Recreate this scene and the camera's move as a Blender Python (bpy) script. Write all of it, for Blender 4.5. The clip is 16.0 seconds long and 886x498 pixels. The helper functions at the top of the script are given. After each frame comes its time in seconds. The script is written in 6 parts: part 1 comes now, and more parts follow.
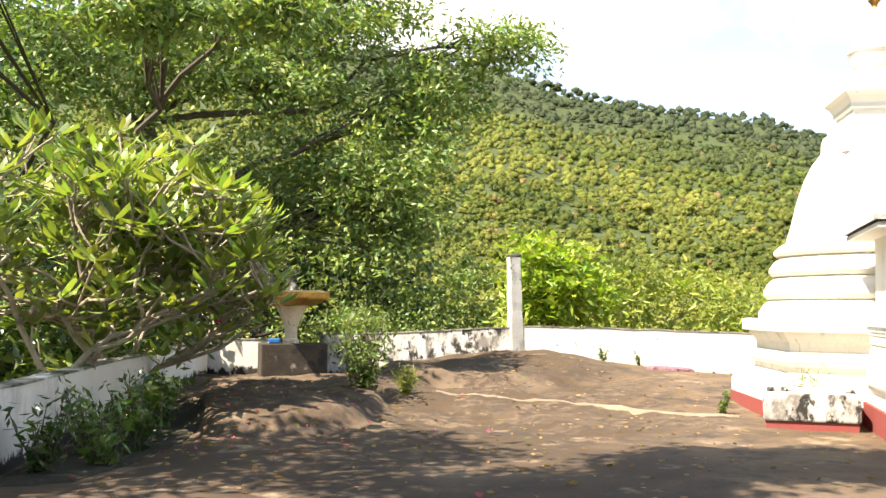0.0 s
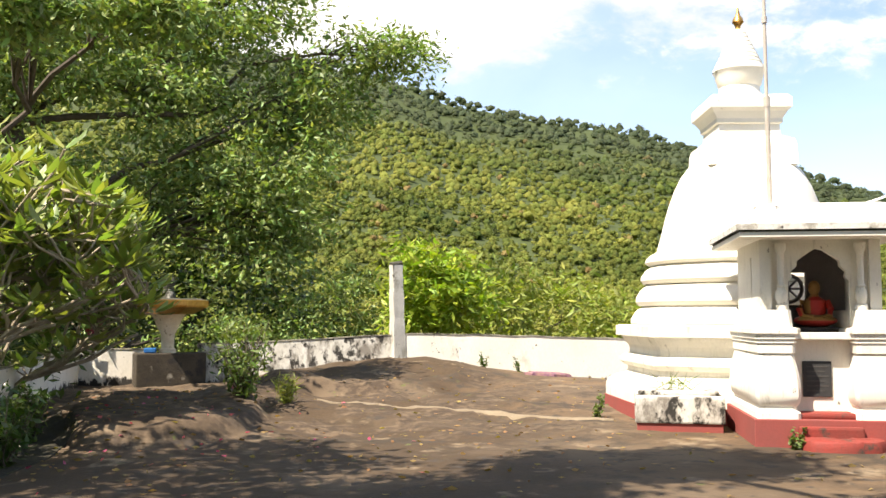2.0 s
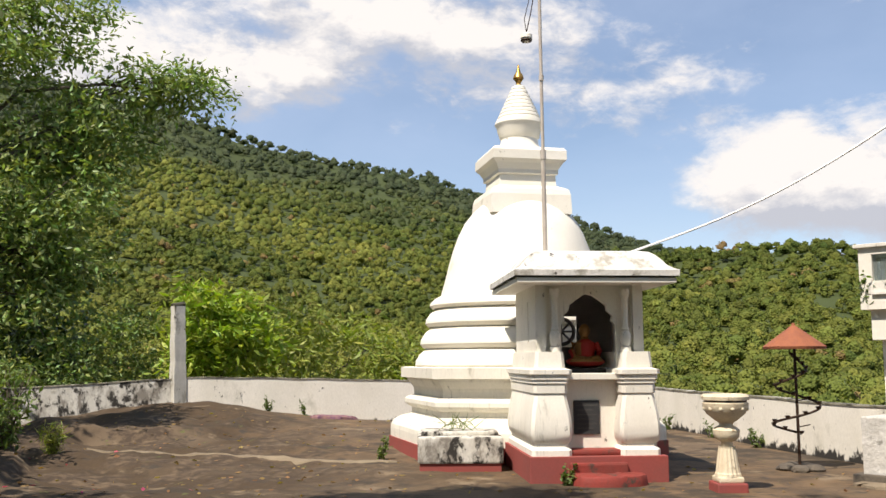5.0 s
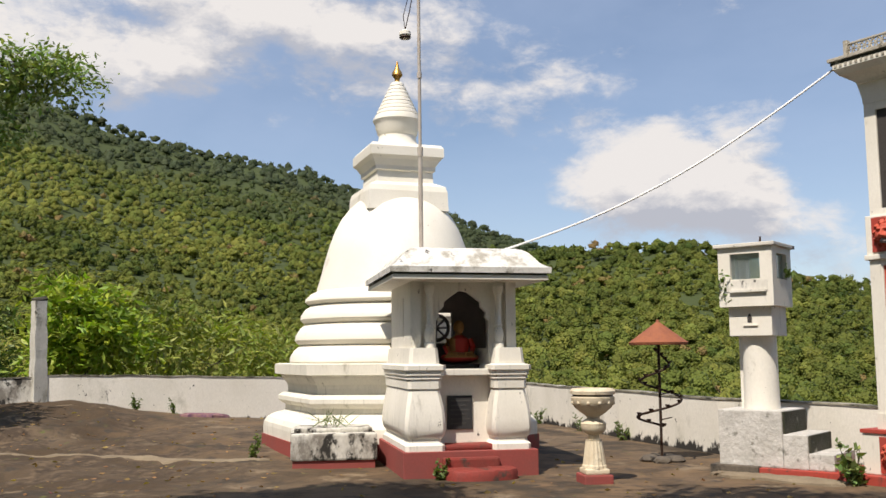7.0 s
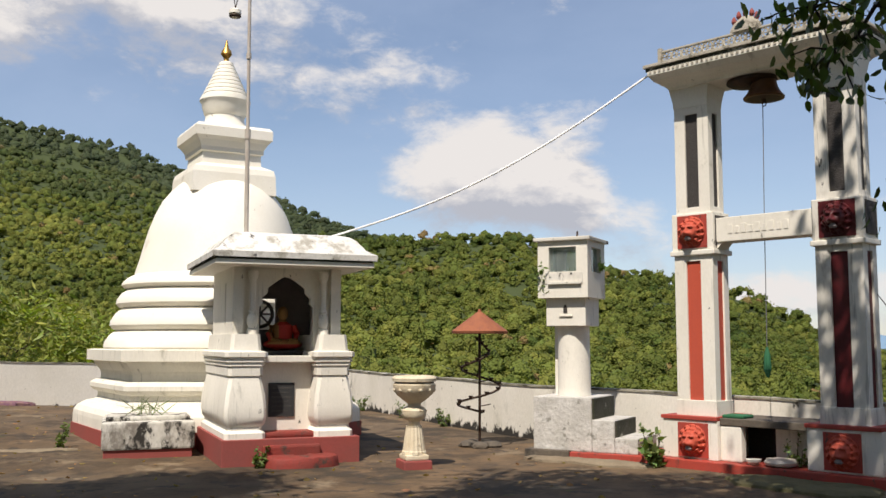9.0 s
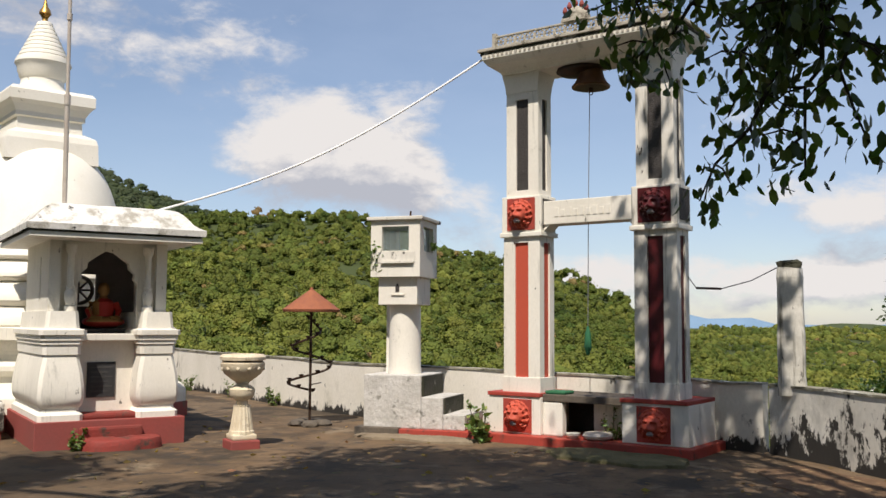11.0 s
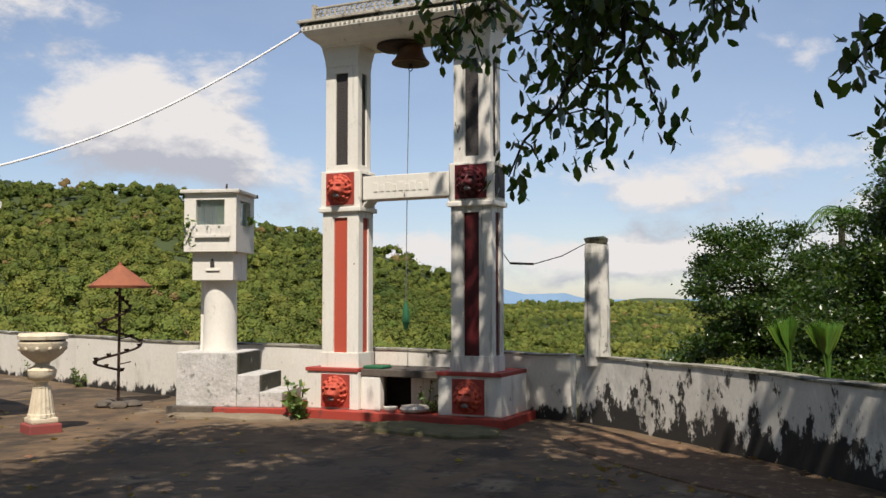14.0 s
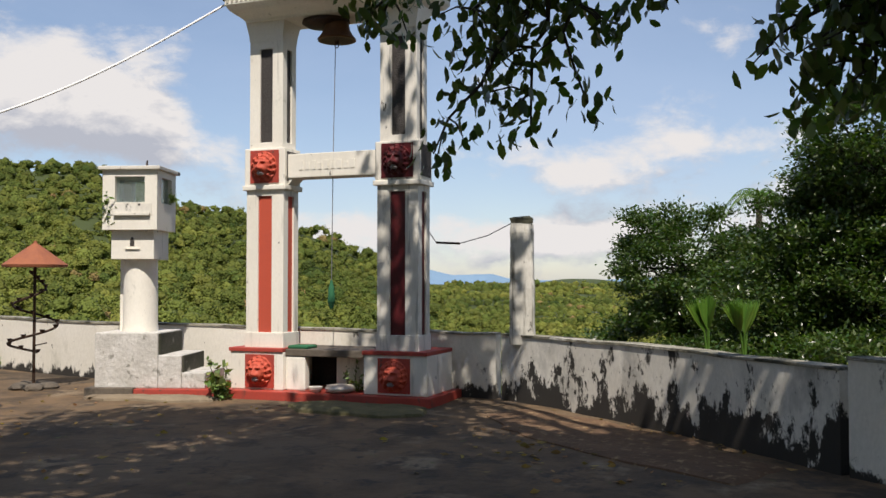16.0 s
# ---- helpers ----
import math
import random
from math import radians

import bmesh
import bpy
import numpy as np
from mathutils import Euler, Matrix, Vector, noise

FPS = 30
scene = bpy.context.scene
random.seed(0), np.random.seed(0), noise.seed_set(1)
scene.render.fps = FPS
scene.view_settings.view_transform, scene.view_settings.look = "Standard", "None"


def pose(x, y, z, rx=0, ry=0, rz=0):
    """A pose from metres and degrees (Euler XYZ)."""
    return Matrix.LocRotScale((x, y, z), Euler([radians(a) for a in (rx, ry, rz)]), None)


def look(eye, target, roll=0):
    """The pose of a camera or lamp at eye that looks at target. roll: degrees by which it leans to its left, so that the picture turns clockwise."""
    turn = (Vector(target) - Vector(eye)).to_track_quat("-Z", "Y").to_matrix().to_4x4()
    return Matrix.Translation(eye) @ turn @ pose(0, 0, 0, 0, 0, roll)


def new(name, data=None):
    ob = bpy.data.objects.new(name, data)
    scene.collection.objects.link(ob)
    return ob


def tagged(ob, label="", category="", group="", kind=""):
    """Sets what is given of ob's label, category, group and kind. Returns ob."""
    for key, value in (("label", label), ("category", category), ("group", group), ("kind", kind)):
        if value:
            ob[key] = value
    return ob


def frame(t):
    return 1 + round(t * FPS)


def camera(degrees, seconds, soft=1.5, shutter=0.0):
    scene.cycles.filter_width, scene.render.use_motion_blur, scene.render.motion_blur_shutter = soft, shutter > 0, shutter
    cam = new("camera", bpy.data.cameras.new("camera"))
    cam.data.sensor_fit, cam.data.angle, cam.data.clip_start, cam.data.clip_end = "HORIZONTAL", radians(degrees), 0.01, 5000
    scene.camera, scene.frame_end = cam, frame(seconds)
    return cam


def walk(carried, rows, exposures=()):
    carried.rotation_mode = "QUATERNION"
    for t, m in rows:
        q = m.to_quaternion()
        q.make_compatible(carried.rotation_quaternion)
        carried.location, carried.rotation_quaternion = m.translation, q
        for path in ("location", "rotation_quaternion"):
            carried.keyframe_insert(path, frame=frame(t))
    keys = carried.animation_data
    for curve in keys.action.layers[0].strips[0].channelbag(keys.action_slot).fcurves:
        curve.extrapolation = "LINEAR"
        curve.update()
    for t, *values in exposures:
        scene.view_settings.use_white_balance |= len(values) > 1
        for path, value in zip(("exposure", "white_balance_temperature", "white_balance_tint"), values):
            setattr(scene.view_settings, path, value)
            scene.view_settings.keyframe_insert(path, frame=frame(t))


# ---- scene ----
cam = camera(50.45, 16.0)
PATH = [
    (0.0, -0.106, 0.154, 1.599, -6.663, 3.751, -0.356),
    (0.5, -0.092, 0.168, 1.6, -7.504, 3.707, -0.223),
    (1.0, -0.098, 0.124, 1.596, -8.978, 3.922, 0.269),
    (1.5, -0.087, 0.093, 1.604, -11.596, 4.178, -0.123),
    (2.0, -0.086, 0.087, 1.609, -13.731, 4.211, -0.05),
    (2.5, -0.069, 0.08, 1.61, -15.681, 4.941, -0.068),
    (3.0, -0.058, 0.08, 1.613, -18.055, 5.186, 0.45),
    (3.5, -0.065, 0.046, 1.612, -19.925, 5.852, 0.333),
    (4.0, -0.06, 0.034, 1.617, -22.126, 6.363, 0.196),
    (6.5, -0.031, 0.015, 1.617, -32.025, 6.507, 0.439),
    (7.0, -0.022, 0.01, 1.612, -33.882, 6.474, 0.421),
    (7.5, -0.013, -0.005, 1.614, -36.549, 6.305, 0.359),
    (8.0, -0.007, -0.016, 1.611, -38.907, 6.203, 0.342),
    (8.5, -0.004, -0.022, 1.609, -41.205, 5.902, 0.303),
    (9.0, 0.001, -0.034, 1.608, -44.32, 5.7, -0.089),
    (9.5, 0.005, -0.037, 1.607, -47.77, 5.348, -0.617),
    (12.0, 0.051, -0.067, 1.597, -57.909, 4.08, 0.069),
    (12.5, 0.068, -0.07, 1.595, -60.0, 4.0, -0.1),
    (13.0, 0.08, -0.072, 1.596, -61.623, 3.864, -0.075),
    (13.5, 0.087, -0.081, 1.588, -63.358, 3.296, -0.04),
    (14.0, 0.091, -0.09, 1.586, -65.083, 3.047, 0.067),
    (14.5, 0.096, -0.091, 1.582, -66.928, 2.968, -0.09),
    (15.0, 0.099, -0.098, 1.582, -67.803, 2.462, -0.006),
    (15.5, 0.099, -0.11, 1.571, -68.595, 2.118, 0.223),
    (16.0, 0.121, -0.099, 1.567, -69.486, 1.87, 0.056),
]
EXPOSURES = [(t, e, k, 14) for t, e, k in ((0.0, 1.78, 7300), (1.5, 1.45, 7250), (3.5, 0.84, 7100), (6.5, 0.26, 6850), (9.0, 0.2, 6850), (12.0, 0.2, 6800), (16.0, 0.19, 6750))]
walk(cam, [(t, pose(x, y, z, 90 + pitch, roll, yaw)) for t, x, y, z, yaw, pitch, roll in PATH], EXPOSURES)

# ---- world, sun, exposure ----
SUN_AZ, SUN_EL = math.atan2(-0.43, -0.90), radians(57)
world = bpy.data.worlds.new("sky")
scene.world = world
world.use_nodes = True
wn, wl = world.node_tree.nodes, world.node_tree.links
wn.clear()


def wnode(kind, **kw):
    n = wn.new(kind)
    for k, v in kw.items():
        n.inputs[k].default_value = v
    return n


def wmath(op, a, b=None, c=None):
    n = wn.new("ShaderNodeMath")
    n.operation = op
    for i, v in enumerate((a, b, c)):
        if v is None:
            continue
        if isinstance(v, (int, float)):
            n.inputs[i].default_value = v
        else:
            wl.new(v, n.inputs[i])
    return n.outputs[0]


SKY_STRENGTH = 0.105
w_out = wn.new("ShaderNodeOutputWorld")
w_sky = wn.new("ShaderNodeTexSky")
w_sky.sky_type = "NISHITA"
w_sky.sun_disc = False
w_sky.sun_elevation = SUN_EL
w_sky.sun_rotation = math.pi / 2 - SUN_AZ
w_sky.air_density, w_sky.dust_density, w_sky.ozone_density, w_sky.altitude = 1.0, 0.5, 1.9, 300
w_co = wn.new("ShaderNodeTexCoord")
# cumulus: noise stretched along the horizon, plus a few denser banks; each spot is lit by how much cloud lies above it
w_map = wn.new("ShaderNodeMapping")
w_map.inputs["Scale"].default_value = (1.0, 1.0, 2.3)
wl.new(w_co.outputs["Generated"], w_map.inputs[0])
w_above = wn.new("ShaderNodeVectorMath")
w_above.operation = "ADD"
w_above.inputs[1].default_value = (-0.022, -0.012, 0.034)
wl.new(w_co.outputs["Generated"], w_above.inputs[0])


def bank(way, yaw, elev, wide, high, gain):
    """A denser patch of cloud round one direction."""
    yaw, elev = radians(yaw), radians(elev)
    d = Vector((-math.sin(yaw) * math.cos(elev), math.cos(yaw) * math.cos(elev), math.sin(elev)))
    side = Vector((math.cos(yaw), math.sin(yaw), 0))
    up = side.cross(d)
    parts = []
    for axis, size in ((side, wide), (up, high)):
        dot = wn.new("ShaderNodeVectorMath")
        dot.operation = "DOT_PRODUCT"
        wl.new(way, dot.inputs[0])
        dot.inputs[1].default_value = axis
        q = wmath("DIVIDE", dot.outputs["Value"], size)
        parts.append(wmath("MULTIPLY", q, q))
    r2 = wmath("ADD", *parts)
    ahead = wn.new("ShaderNodeVectorMath")
    ahead.operation = "DOT_PRODUCT"
    wl.new(way, ahead.inputs[0])
    ahead.inputs[1].default_value = d
    facing = wmath("GREATER_THAN", ahead.outputs["Value"], 0.3)
    return wmath("MULTIPLY", wmath("MULTIPLY", wmath("POWER", 2.718, wmath("MULTIPLY", r2, -1.0)), gain), facing)


BANKS = [(-47.3, 10.6, 0.105, 0.045, 0.36), (-52, 8.4, 0.14, 0.03, 0.2), (-25, 20, 0.16, 0.05, 0.2), (-15, 17, 0.10, 0.04, 0.15), (2, 21, 0.4, 0.12, 0.26),
         (-63, 3.6, 0.16, 0.025, 0.26), (-78, 6.3, 0.05, 0.016, 0.22), (-86, 8, 0.08, 0.02, 0.16), (-55, 6.0, 0.08, 0.03, 0.22), (-74, 2.4, 0.25, 0.02, 0.24), (-70, 7.5, 0.12, 0.02, 0.14)]


def cloud_cover(way):
    """How thick the cloud is in one direction: broad masses, billows, small curls and the banks."""
    m = wn.new("ShaderNodeMapping")
    m.inputs["Scale"].default_value = (1.0, 1.0, 1.9)
    wl.new(way, m.inputs[0])
    total = None
    for scale, weight, rough in ((3.1, 0.9, 0.5), (9.0, 0.55, 0.55), (27.0, 0.3, 0.65)):
        n = wnode("ShaderNodeTexNoise", Scale=scale, Detail=7.0, Roughness=rough, Distortion=0.3)
        wl.new(m.outputs[0], n.inputs["Vector"])
        term = wmath("MULTIPLY", wmath("SUBTRACT", n.outputs[0], 0.5), weight)
        total = term if total is None else wmath("ADD", total, term)
    for b in BANKS:
        total = wmath("ADD", total, bank(way, *b))
    return total


cover = cloud_cover(w_co.outputs["Generated"])
w_ramp = wn.new("ShaderNodeValToRGB")
w_ramp.color_ramp.interpolation = "EASE"
w_ramp.color_ramp.elements[0].position, w_ramp.color_ramp.elements[1].position = 0.05, 0.25
wl.new(cover, w_ramp.inputs[0])
shading = wmath("MULTIPLY_ADD", wmath("SUBTRACT", cover, cloud_cover(w_above.outputs[0])), 3.4, 0.5)
w_shade = wn.new("ShaderNodeValToRGB")
w_shade.color_ramp.elements[0].position, w_shade.color_ramp.elements[1].position = 0.25, 0.85
w_shade.color_ramp.elements[0].color, w_shade.color_ramp.elements[1].color = (3.9, 4.25, 4.9, 1), (6.65, 6.7, 6.7, 1)
wl.new(shading, w_shade.inputs[0])
w_mix = wn.new("ShaderNodeMixRGB")
wl.new(w_ramp.outputs[0], w_mix.inputs[0])
w_n3 = wnode("ShaderNodeTexNoise", Scale=2.2, Detail=6.0, Roughness=0.55, Distortion=0.4)
wl.new(w_map.outputs[0], w_n3.inputs["Vector"])
w_veil = wn.new("ShaderNodeMapRange")
w_veil.inputs[1].default_value, w_veil.inputs[2].default_value, w_veil.inputs[3].default_value, w_veil.inputs[4].default_value = 0.3, 0.7, 0.12, 0.5
wl.new(w_n3.outputs[0], w_veil.inputs[0])
w_thin = wn.new("ShaderNodeMixRGB")
w_thin.inputs[2].default_value = (4.0, 5.1, 7.0, 1)
wl.new(w_veil.outputs[0], w_thin.inputs[0])
wl.new(w_sky.outputs[0], w_thin.inputs[1])
wl.new(w_thin.outputs[0], w_mix.inputs[1])
wl.new(w_shade.outputs[0], w_mix.inputs[2])
w_bg = wn.new("ShaderNodeBackground")
w_bg.inputs[1].default_value = SKY_STRENGTH
wl.new(w_mix.outputs[0], w_bg.inputs[0])
wl.new(w_bg.outputs[0], w_out.inputs[0])

sun_data = bpy.data.lights.new("sun", "SUN")
sun_data.energy, sun_data.angle, sun_data.color = 5.0, radians(0.53), (1.0, 0.955, 0.87)
sun = new("sun", sun_data)
to_sun = Vector((math.cos(SUN_AZ) * math.cos(SUN_EL), math.sin(SUN_AZ) * math.cos(SUN_EL), math.sin(SUN_EL)))
sun.matrix_world = look(to_sun * 50, (0, 0, 0))


# ---- materials ----
def material(name, colour, rough=0.8, second=None, scale=6.0, amount=0.6, fine=60.0, bump=0.15, metal=0.0, stain=None, stain_scale=2.5,
             stain_low=0.56, stain_high=0.66, stretch=(1, 1, 1), per_object=0.0, per_island=0.0, spec=0.3, extra=None, translucent=None):
    """Base colour varied at two scales, optional stains with edges of their own, and fine relief, in object or world metres."""
    m = bpy.data.materials.new(name)
    m.use_nodes = True
    nodes, links = m.node_tree.nodes, m.node_tree.links
    b = nodes["Principled BSDF"]
    b.inputs["Roughness"].default_value, b.inputs["Metallic"].default_value = rough, metal
    b.inputs["Specular IOR Level"].default_value = spec
    geo = nodes.new("ShaderNodeNewGeometry")
    mapping = nodes.new("ShaderNodeMapping")
    mapping.inputs["Scale"].default_value = stretch
    links.new(geo.outputs["Position"], mapping.inputs[0])

    def noise_tex(sc, detail=6, rough_=0.6):
        n = nodes.new("ShaderNodeTexNoise")
        n.inputs["Scale"].default_value, n.inputs["Detail"].default_value, n.inputs["Roughness"].default_value = sc, detail, rough_
        links.new(mapping.outputs[0], n.inputs["Vector"])
        return n.outputs[0]

    def ramp(source, low, high):
        r = nodes.new("ShaderNodeMapRange")
        r.inputs[1].default_value, r.inputs[2].default_value = low, high
        links.new(source, r.inputs[0])
        return r.outputs[0]

    def mix(fac, a, c, mode="MIX"):
        n = nodes.new("ShaderNodeMixRGB")
        n.blend_type = mode
        if isinstance(fac, float):
            n.inputs[0].default_value = fac
        else:
            links.new(fac, n.inputs[0])
        for i, v in ((1, a), (2, c)):
            if isinstance(v, tuple):
                n.inputs[i].default_value = (*v, 1)
            else:
                links.new(v, n.inputs[i])
        return n.outputs[0]

    second = second or tuple(c * 0.72 for c in colour)
    col = mix(ramp(noise_tex(scale), 0.35, 0.68), colour, second)
    col = mix(ramp(noise_tex(fine, 3), 0.3, 0.75), col, mix(amount, col, tuple(c * 0.8 for c in second)))
    for layer in (stain or []):
        c, sc, low, high = layer
        col = mix(ramp(noise_tex(sc, 9, 0.68), low, high), col, c)
    if extra:
        col = extra(nodes, links, col, mix, ramp, noise_tex, geo)
    if per_island or per_object:
        source = geo.outputs["Random Per Island"] if per_island else nodes.new("ShaderNodeObjectInfo").outputs["Random"]
        hue = nodes.new("ShaderNodeHueSaturation")
        p = per_island or per_object
        r = nodes.new("ShaderNodeMapRange")
        r.inputs[3].default_value, r.inputs[4].default_value = 1 - p, 1 + p
        links.new(source, r.inputs[0])
        links.new(r.outputs[0], hue.inputs["Value"])
        r2 = nodes.new("ShaderNodeMapRange")
        r2.inputs[3].default_value, r2.inputs[4].default_value = 0.5 - 0.03 * p / 0.3, 0.5 + 0.02 * p / 0.3
        wob = nodes.new("ShaderNodeMath")
        wob.operation = "FRACT"
        mul = nodes.new("ShaderNodeMath")
        mul.operation = "MULTIPLY"
        mul.inputs[1].default_value = 7.31
        links.new(source, mul.inputs[0])
        links.new(mul.outputs[0], wob.inputs[0])
        links.new(wob.outputs[0], r2.inputs[0])
        links.new(r2.outputs[0], hue.inputs["Hue"])
        links.new(col, hue.inputs["Color"])
        col = hue.outputs[0]
    links.new(col, b.inputs["Base Color"])
    if bump:
        bn = nodes.new("ShaderNodeBump")
        bn.inputs["Strength"].default_value, bn.inputs["Distance"].default_value = bump, 0.02
        links.new(noise_tex(fine * 0.6, 5), bn.inputs["Height"])
        links.new(bn.outputs[0], b.inputs["Normal"])
    if translucent:
        tr = nodes.new("ShaderNodeBsdfTranslucent")
        tint = mix(1.0, col, translucent, "MULTIPLY")
        links.new(tint, tr.inputs[0])
        add = nodes.new("ShaderNodeMixShader")
        add.inputs[0].default_value = 0.33
        links.new(b.outputs[0], add.inputs[1])
        links.new(tr.outputs[0], add.inputs[2])
        links.new(add.outputs[0], nodes["Material Output"].inputs[0])
    return m


BLACK = (0.035, 0.032, 0.028)


def rain_streaks(colour, low, high):
    """Thin grey streaks that rain has drawn down a painted face."""
    def extra(nodes, links, col, mix, ramp, noise_tex, geo):
        m = nodes.new("ShaderNodeMapping")
        m.inputs["Scale"].default_value = (9.0, 9.0, 0.7)
        links.new(geo.outputs["Position"], m.inputs[0])
        n = nodes.new("ShaderNodeTexNoise")
        n.inputs["Scale"].default_value, n.inputs["Detail"].default_value = 1.0, 7
        n.inputs["Roughness"].default_value = 0.62
        links.new(m.outputs[0], n.inputs["Vector"])
        return mix(ramp(n.outputs[0], low, high), col, colour)
    return extra


M_white = material("white_paint", (0.80, 0.765, 0.68), 0.7, (0.70, 0.665, 0.58), 1.3, 0.3, 40, 0.1,
                   stain=[((0.42, 0.40, 0.34), 2.6, 0.60, 0.72), ((0.13, 0.12, 0.10), 7.0, 0.655, 0.70)], stretch=(1, 1, 0.6), extra=rain_streaks((0.34, 0.32, 0.27), 0.60, 0.78))
M_dome = material("dome_paint", (0.81, 0.775, 0.69), 0.65, (0.74, 0.70, 0.60), 0.9, 0.2, 30, 0.12, stain=[((0.55, 0.51, 0.42), 1.7, 0.60, 0.72), ((0.40, 0.37, 0.30), 6.0, 0.66, 0.71)])
M_plinth = material("weathered_white_paint", (0.78, 0.745, 0.65), 0.75, (0.66, 0.63, 0.55), 1.8, 0.4, 35, 0.15,
                    stain=[((0.30, 0.28, 0.21), 3.6, 0.59, 0.74)], stretch=(1, 1, 0.3), extra=rain_streaks((0.16, 0.15, 0.12), 0.62, 0.76))
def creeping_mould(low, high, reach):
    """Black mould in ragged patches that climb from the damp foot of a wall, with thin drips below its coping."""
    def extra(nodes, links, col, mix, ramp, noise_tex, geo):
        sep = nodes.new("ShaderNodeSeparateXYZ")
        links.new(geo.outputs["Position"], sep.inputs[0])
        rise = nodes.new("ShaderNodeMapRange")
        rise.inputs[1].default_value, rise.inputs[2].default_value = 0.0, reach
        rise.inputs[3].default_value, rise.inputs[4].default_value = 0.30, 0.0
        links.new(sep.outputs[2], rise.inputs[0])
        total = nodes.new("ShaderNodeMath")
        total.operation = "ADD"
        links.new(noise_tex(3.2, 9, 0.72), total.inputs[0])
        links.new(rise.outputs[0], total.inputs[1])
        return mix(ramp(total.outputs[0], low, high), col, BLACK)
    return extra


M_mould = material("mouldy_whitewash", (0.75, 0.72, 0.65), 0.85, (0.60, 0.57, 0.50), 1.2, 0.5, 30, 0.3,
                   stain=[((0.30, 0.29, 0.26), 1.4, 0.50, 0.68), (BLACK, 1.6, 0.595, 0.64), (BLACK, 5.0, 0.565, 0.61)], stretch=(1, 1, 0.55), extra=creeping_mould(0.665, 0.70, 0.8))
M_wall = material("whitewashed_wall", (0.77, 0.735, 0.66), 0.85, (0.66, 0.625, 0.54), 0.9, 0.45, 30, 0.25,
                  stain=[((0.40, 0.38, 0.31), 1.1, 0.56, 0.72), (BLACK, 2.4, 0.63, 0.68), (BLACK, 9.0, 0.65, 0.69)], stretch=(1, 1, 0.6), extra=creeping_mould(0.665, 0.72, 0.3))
# serves the mossy copings, and the shade coloured onto the lantern step risers
M_cap = material("mossy_coping_and_shade", (0.085, 0.078, 0.06), 0.9, (0.04, 0.042, 0.025), 3.0, 0.6, 50, 0.5, stain=[((0.42, 0.40, 0.34), 2.0, 0.58, 0.66)])
M_coping = material("worn_wall_coping", (0.40, 0.37, 0.30), 0.9, (0.20, 0.19, 0.14), 1.6, 0.6, 40, 0.5, stain=[((0.06, 0.058, 0.042), 2.2, 0.46, 0.56), ((0.66, 0.64, 0.58), 1.3, 0.58, 0.66)])
M_post = material("weathered_post_limewash", (0.66, 0.64, 0.58), 0.9, (0.48, 0.46, 0.40), 2.4, 0.5, 30, 0.4, stain=[((0.26, 0.25, 0.20), 3.0, 0.56, 0.68), (BLACK, 8.0, 0.62, 0.67)], stretch=(1, 1, 0.5), extra=rain_streaks((0.10, 0.095, 0.075), 0.58, 0.70))
M_roof = material("flaking_roof_limewash", (0.76, 0.75, 0.71), 0.85, (0.62, 0.60, 0.55), 2.2, 0.5, 30, 0.5, stain=[((0.36, 0.34, 0.29), 4.0, 0.50, 0.62), (BLACK, 7.0, 0.60, 0.67)])
M_block = material("blackened_whitewash", (0.70, 0.68, 0.62), 0.9, (0.50, 0.48, 0.42), 2.5, 0.5, 30, 0.5, stain=[((0.22, 0.20, 0.17), 2.6, 0.48, 0.60), (BLACK, 4.2, 0.52, 0.58)], stretch=(1, 1, 0.6))
M_red = material("red_oxide_paint", (0.42, 0.055, 0.035), 0.6, (0.33, 0.06, 0.045), 2.0, 0.5, 40, 0.15, stain=[((0.12, 0.05, 0.04), 3.0, 0.58, 0.68), ((0.07, 0.055, 0.045), 7.0, 0.60, 0.66)])
M_step = material("worn_dark_red_paint", (0.27, 0.040, 0.030), 0.7, (0.19, 0.045, 0.035), 2.5, 0.5, 40, 0.3, stain=[((0.06, 0.045, 0.035), 4.0, 0.56, 0.66)])
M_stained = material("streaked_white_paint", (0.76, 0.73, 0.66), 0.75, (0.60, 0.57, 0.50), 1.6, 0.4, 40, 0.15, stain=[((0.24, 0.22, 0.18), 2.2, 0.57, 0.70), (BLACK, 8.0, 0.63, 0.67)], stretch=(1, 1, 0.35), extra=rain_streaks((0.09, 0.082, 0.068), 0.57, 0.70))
M_pink = material("faded_red_plinth_paint", (0.31, 0.066, 0.055), 0.75, (0.25, 0.07, 0.06), 1.6, 0.5, 40, 0.15, stain=[((0.15, 0.09, 0.07), 2.5, 0.62, 0.72)])
M_panel = material("orange_red_panel_paint", (0.50, 0.085, 0.045), 0.6, (0.44, 0.08, 0.05), 2.0, 0.3, 40, 0.1)
M_maroon = material("dark_maroon", (0.105, 0.012, 0.014), 0.45, (0.07, 0.010, 0.012), 2.0, 0.4, 40, 0.1, stain=[((0.03, 0.008, 0.008), 3.0, 0.55, 0.68)])
# pebble dash of the panels; also colours the shade in the cavity and vent hole
M_dark = material("dark_pebble_dash_and_shade", (0.035, 0.028, 0.027), 0.8, (0.075, 0.07, 0.065), 45, 0.7, 90, 0.9)
M_plaque = material("black_granite_plaque", (0.03, 0.03, 0.032), 0.35, (0.05, 0.05, 0.05), 8, 0.4, 80, 0.05)
M_plaque_line = material("worn_plaque_lettering", (0.075, 0.073, 0.068), 0.6)
M_gold = material("gilded_metal", (0.62, 0.36, 0.10), 0.38, (0.42, 0.22, 0.06), 9, 0.4, 60, 0.1, metal=0.9)
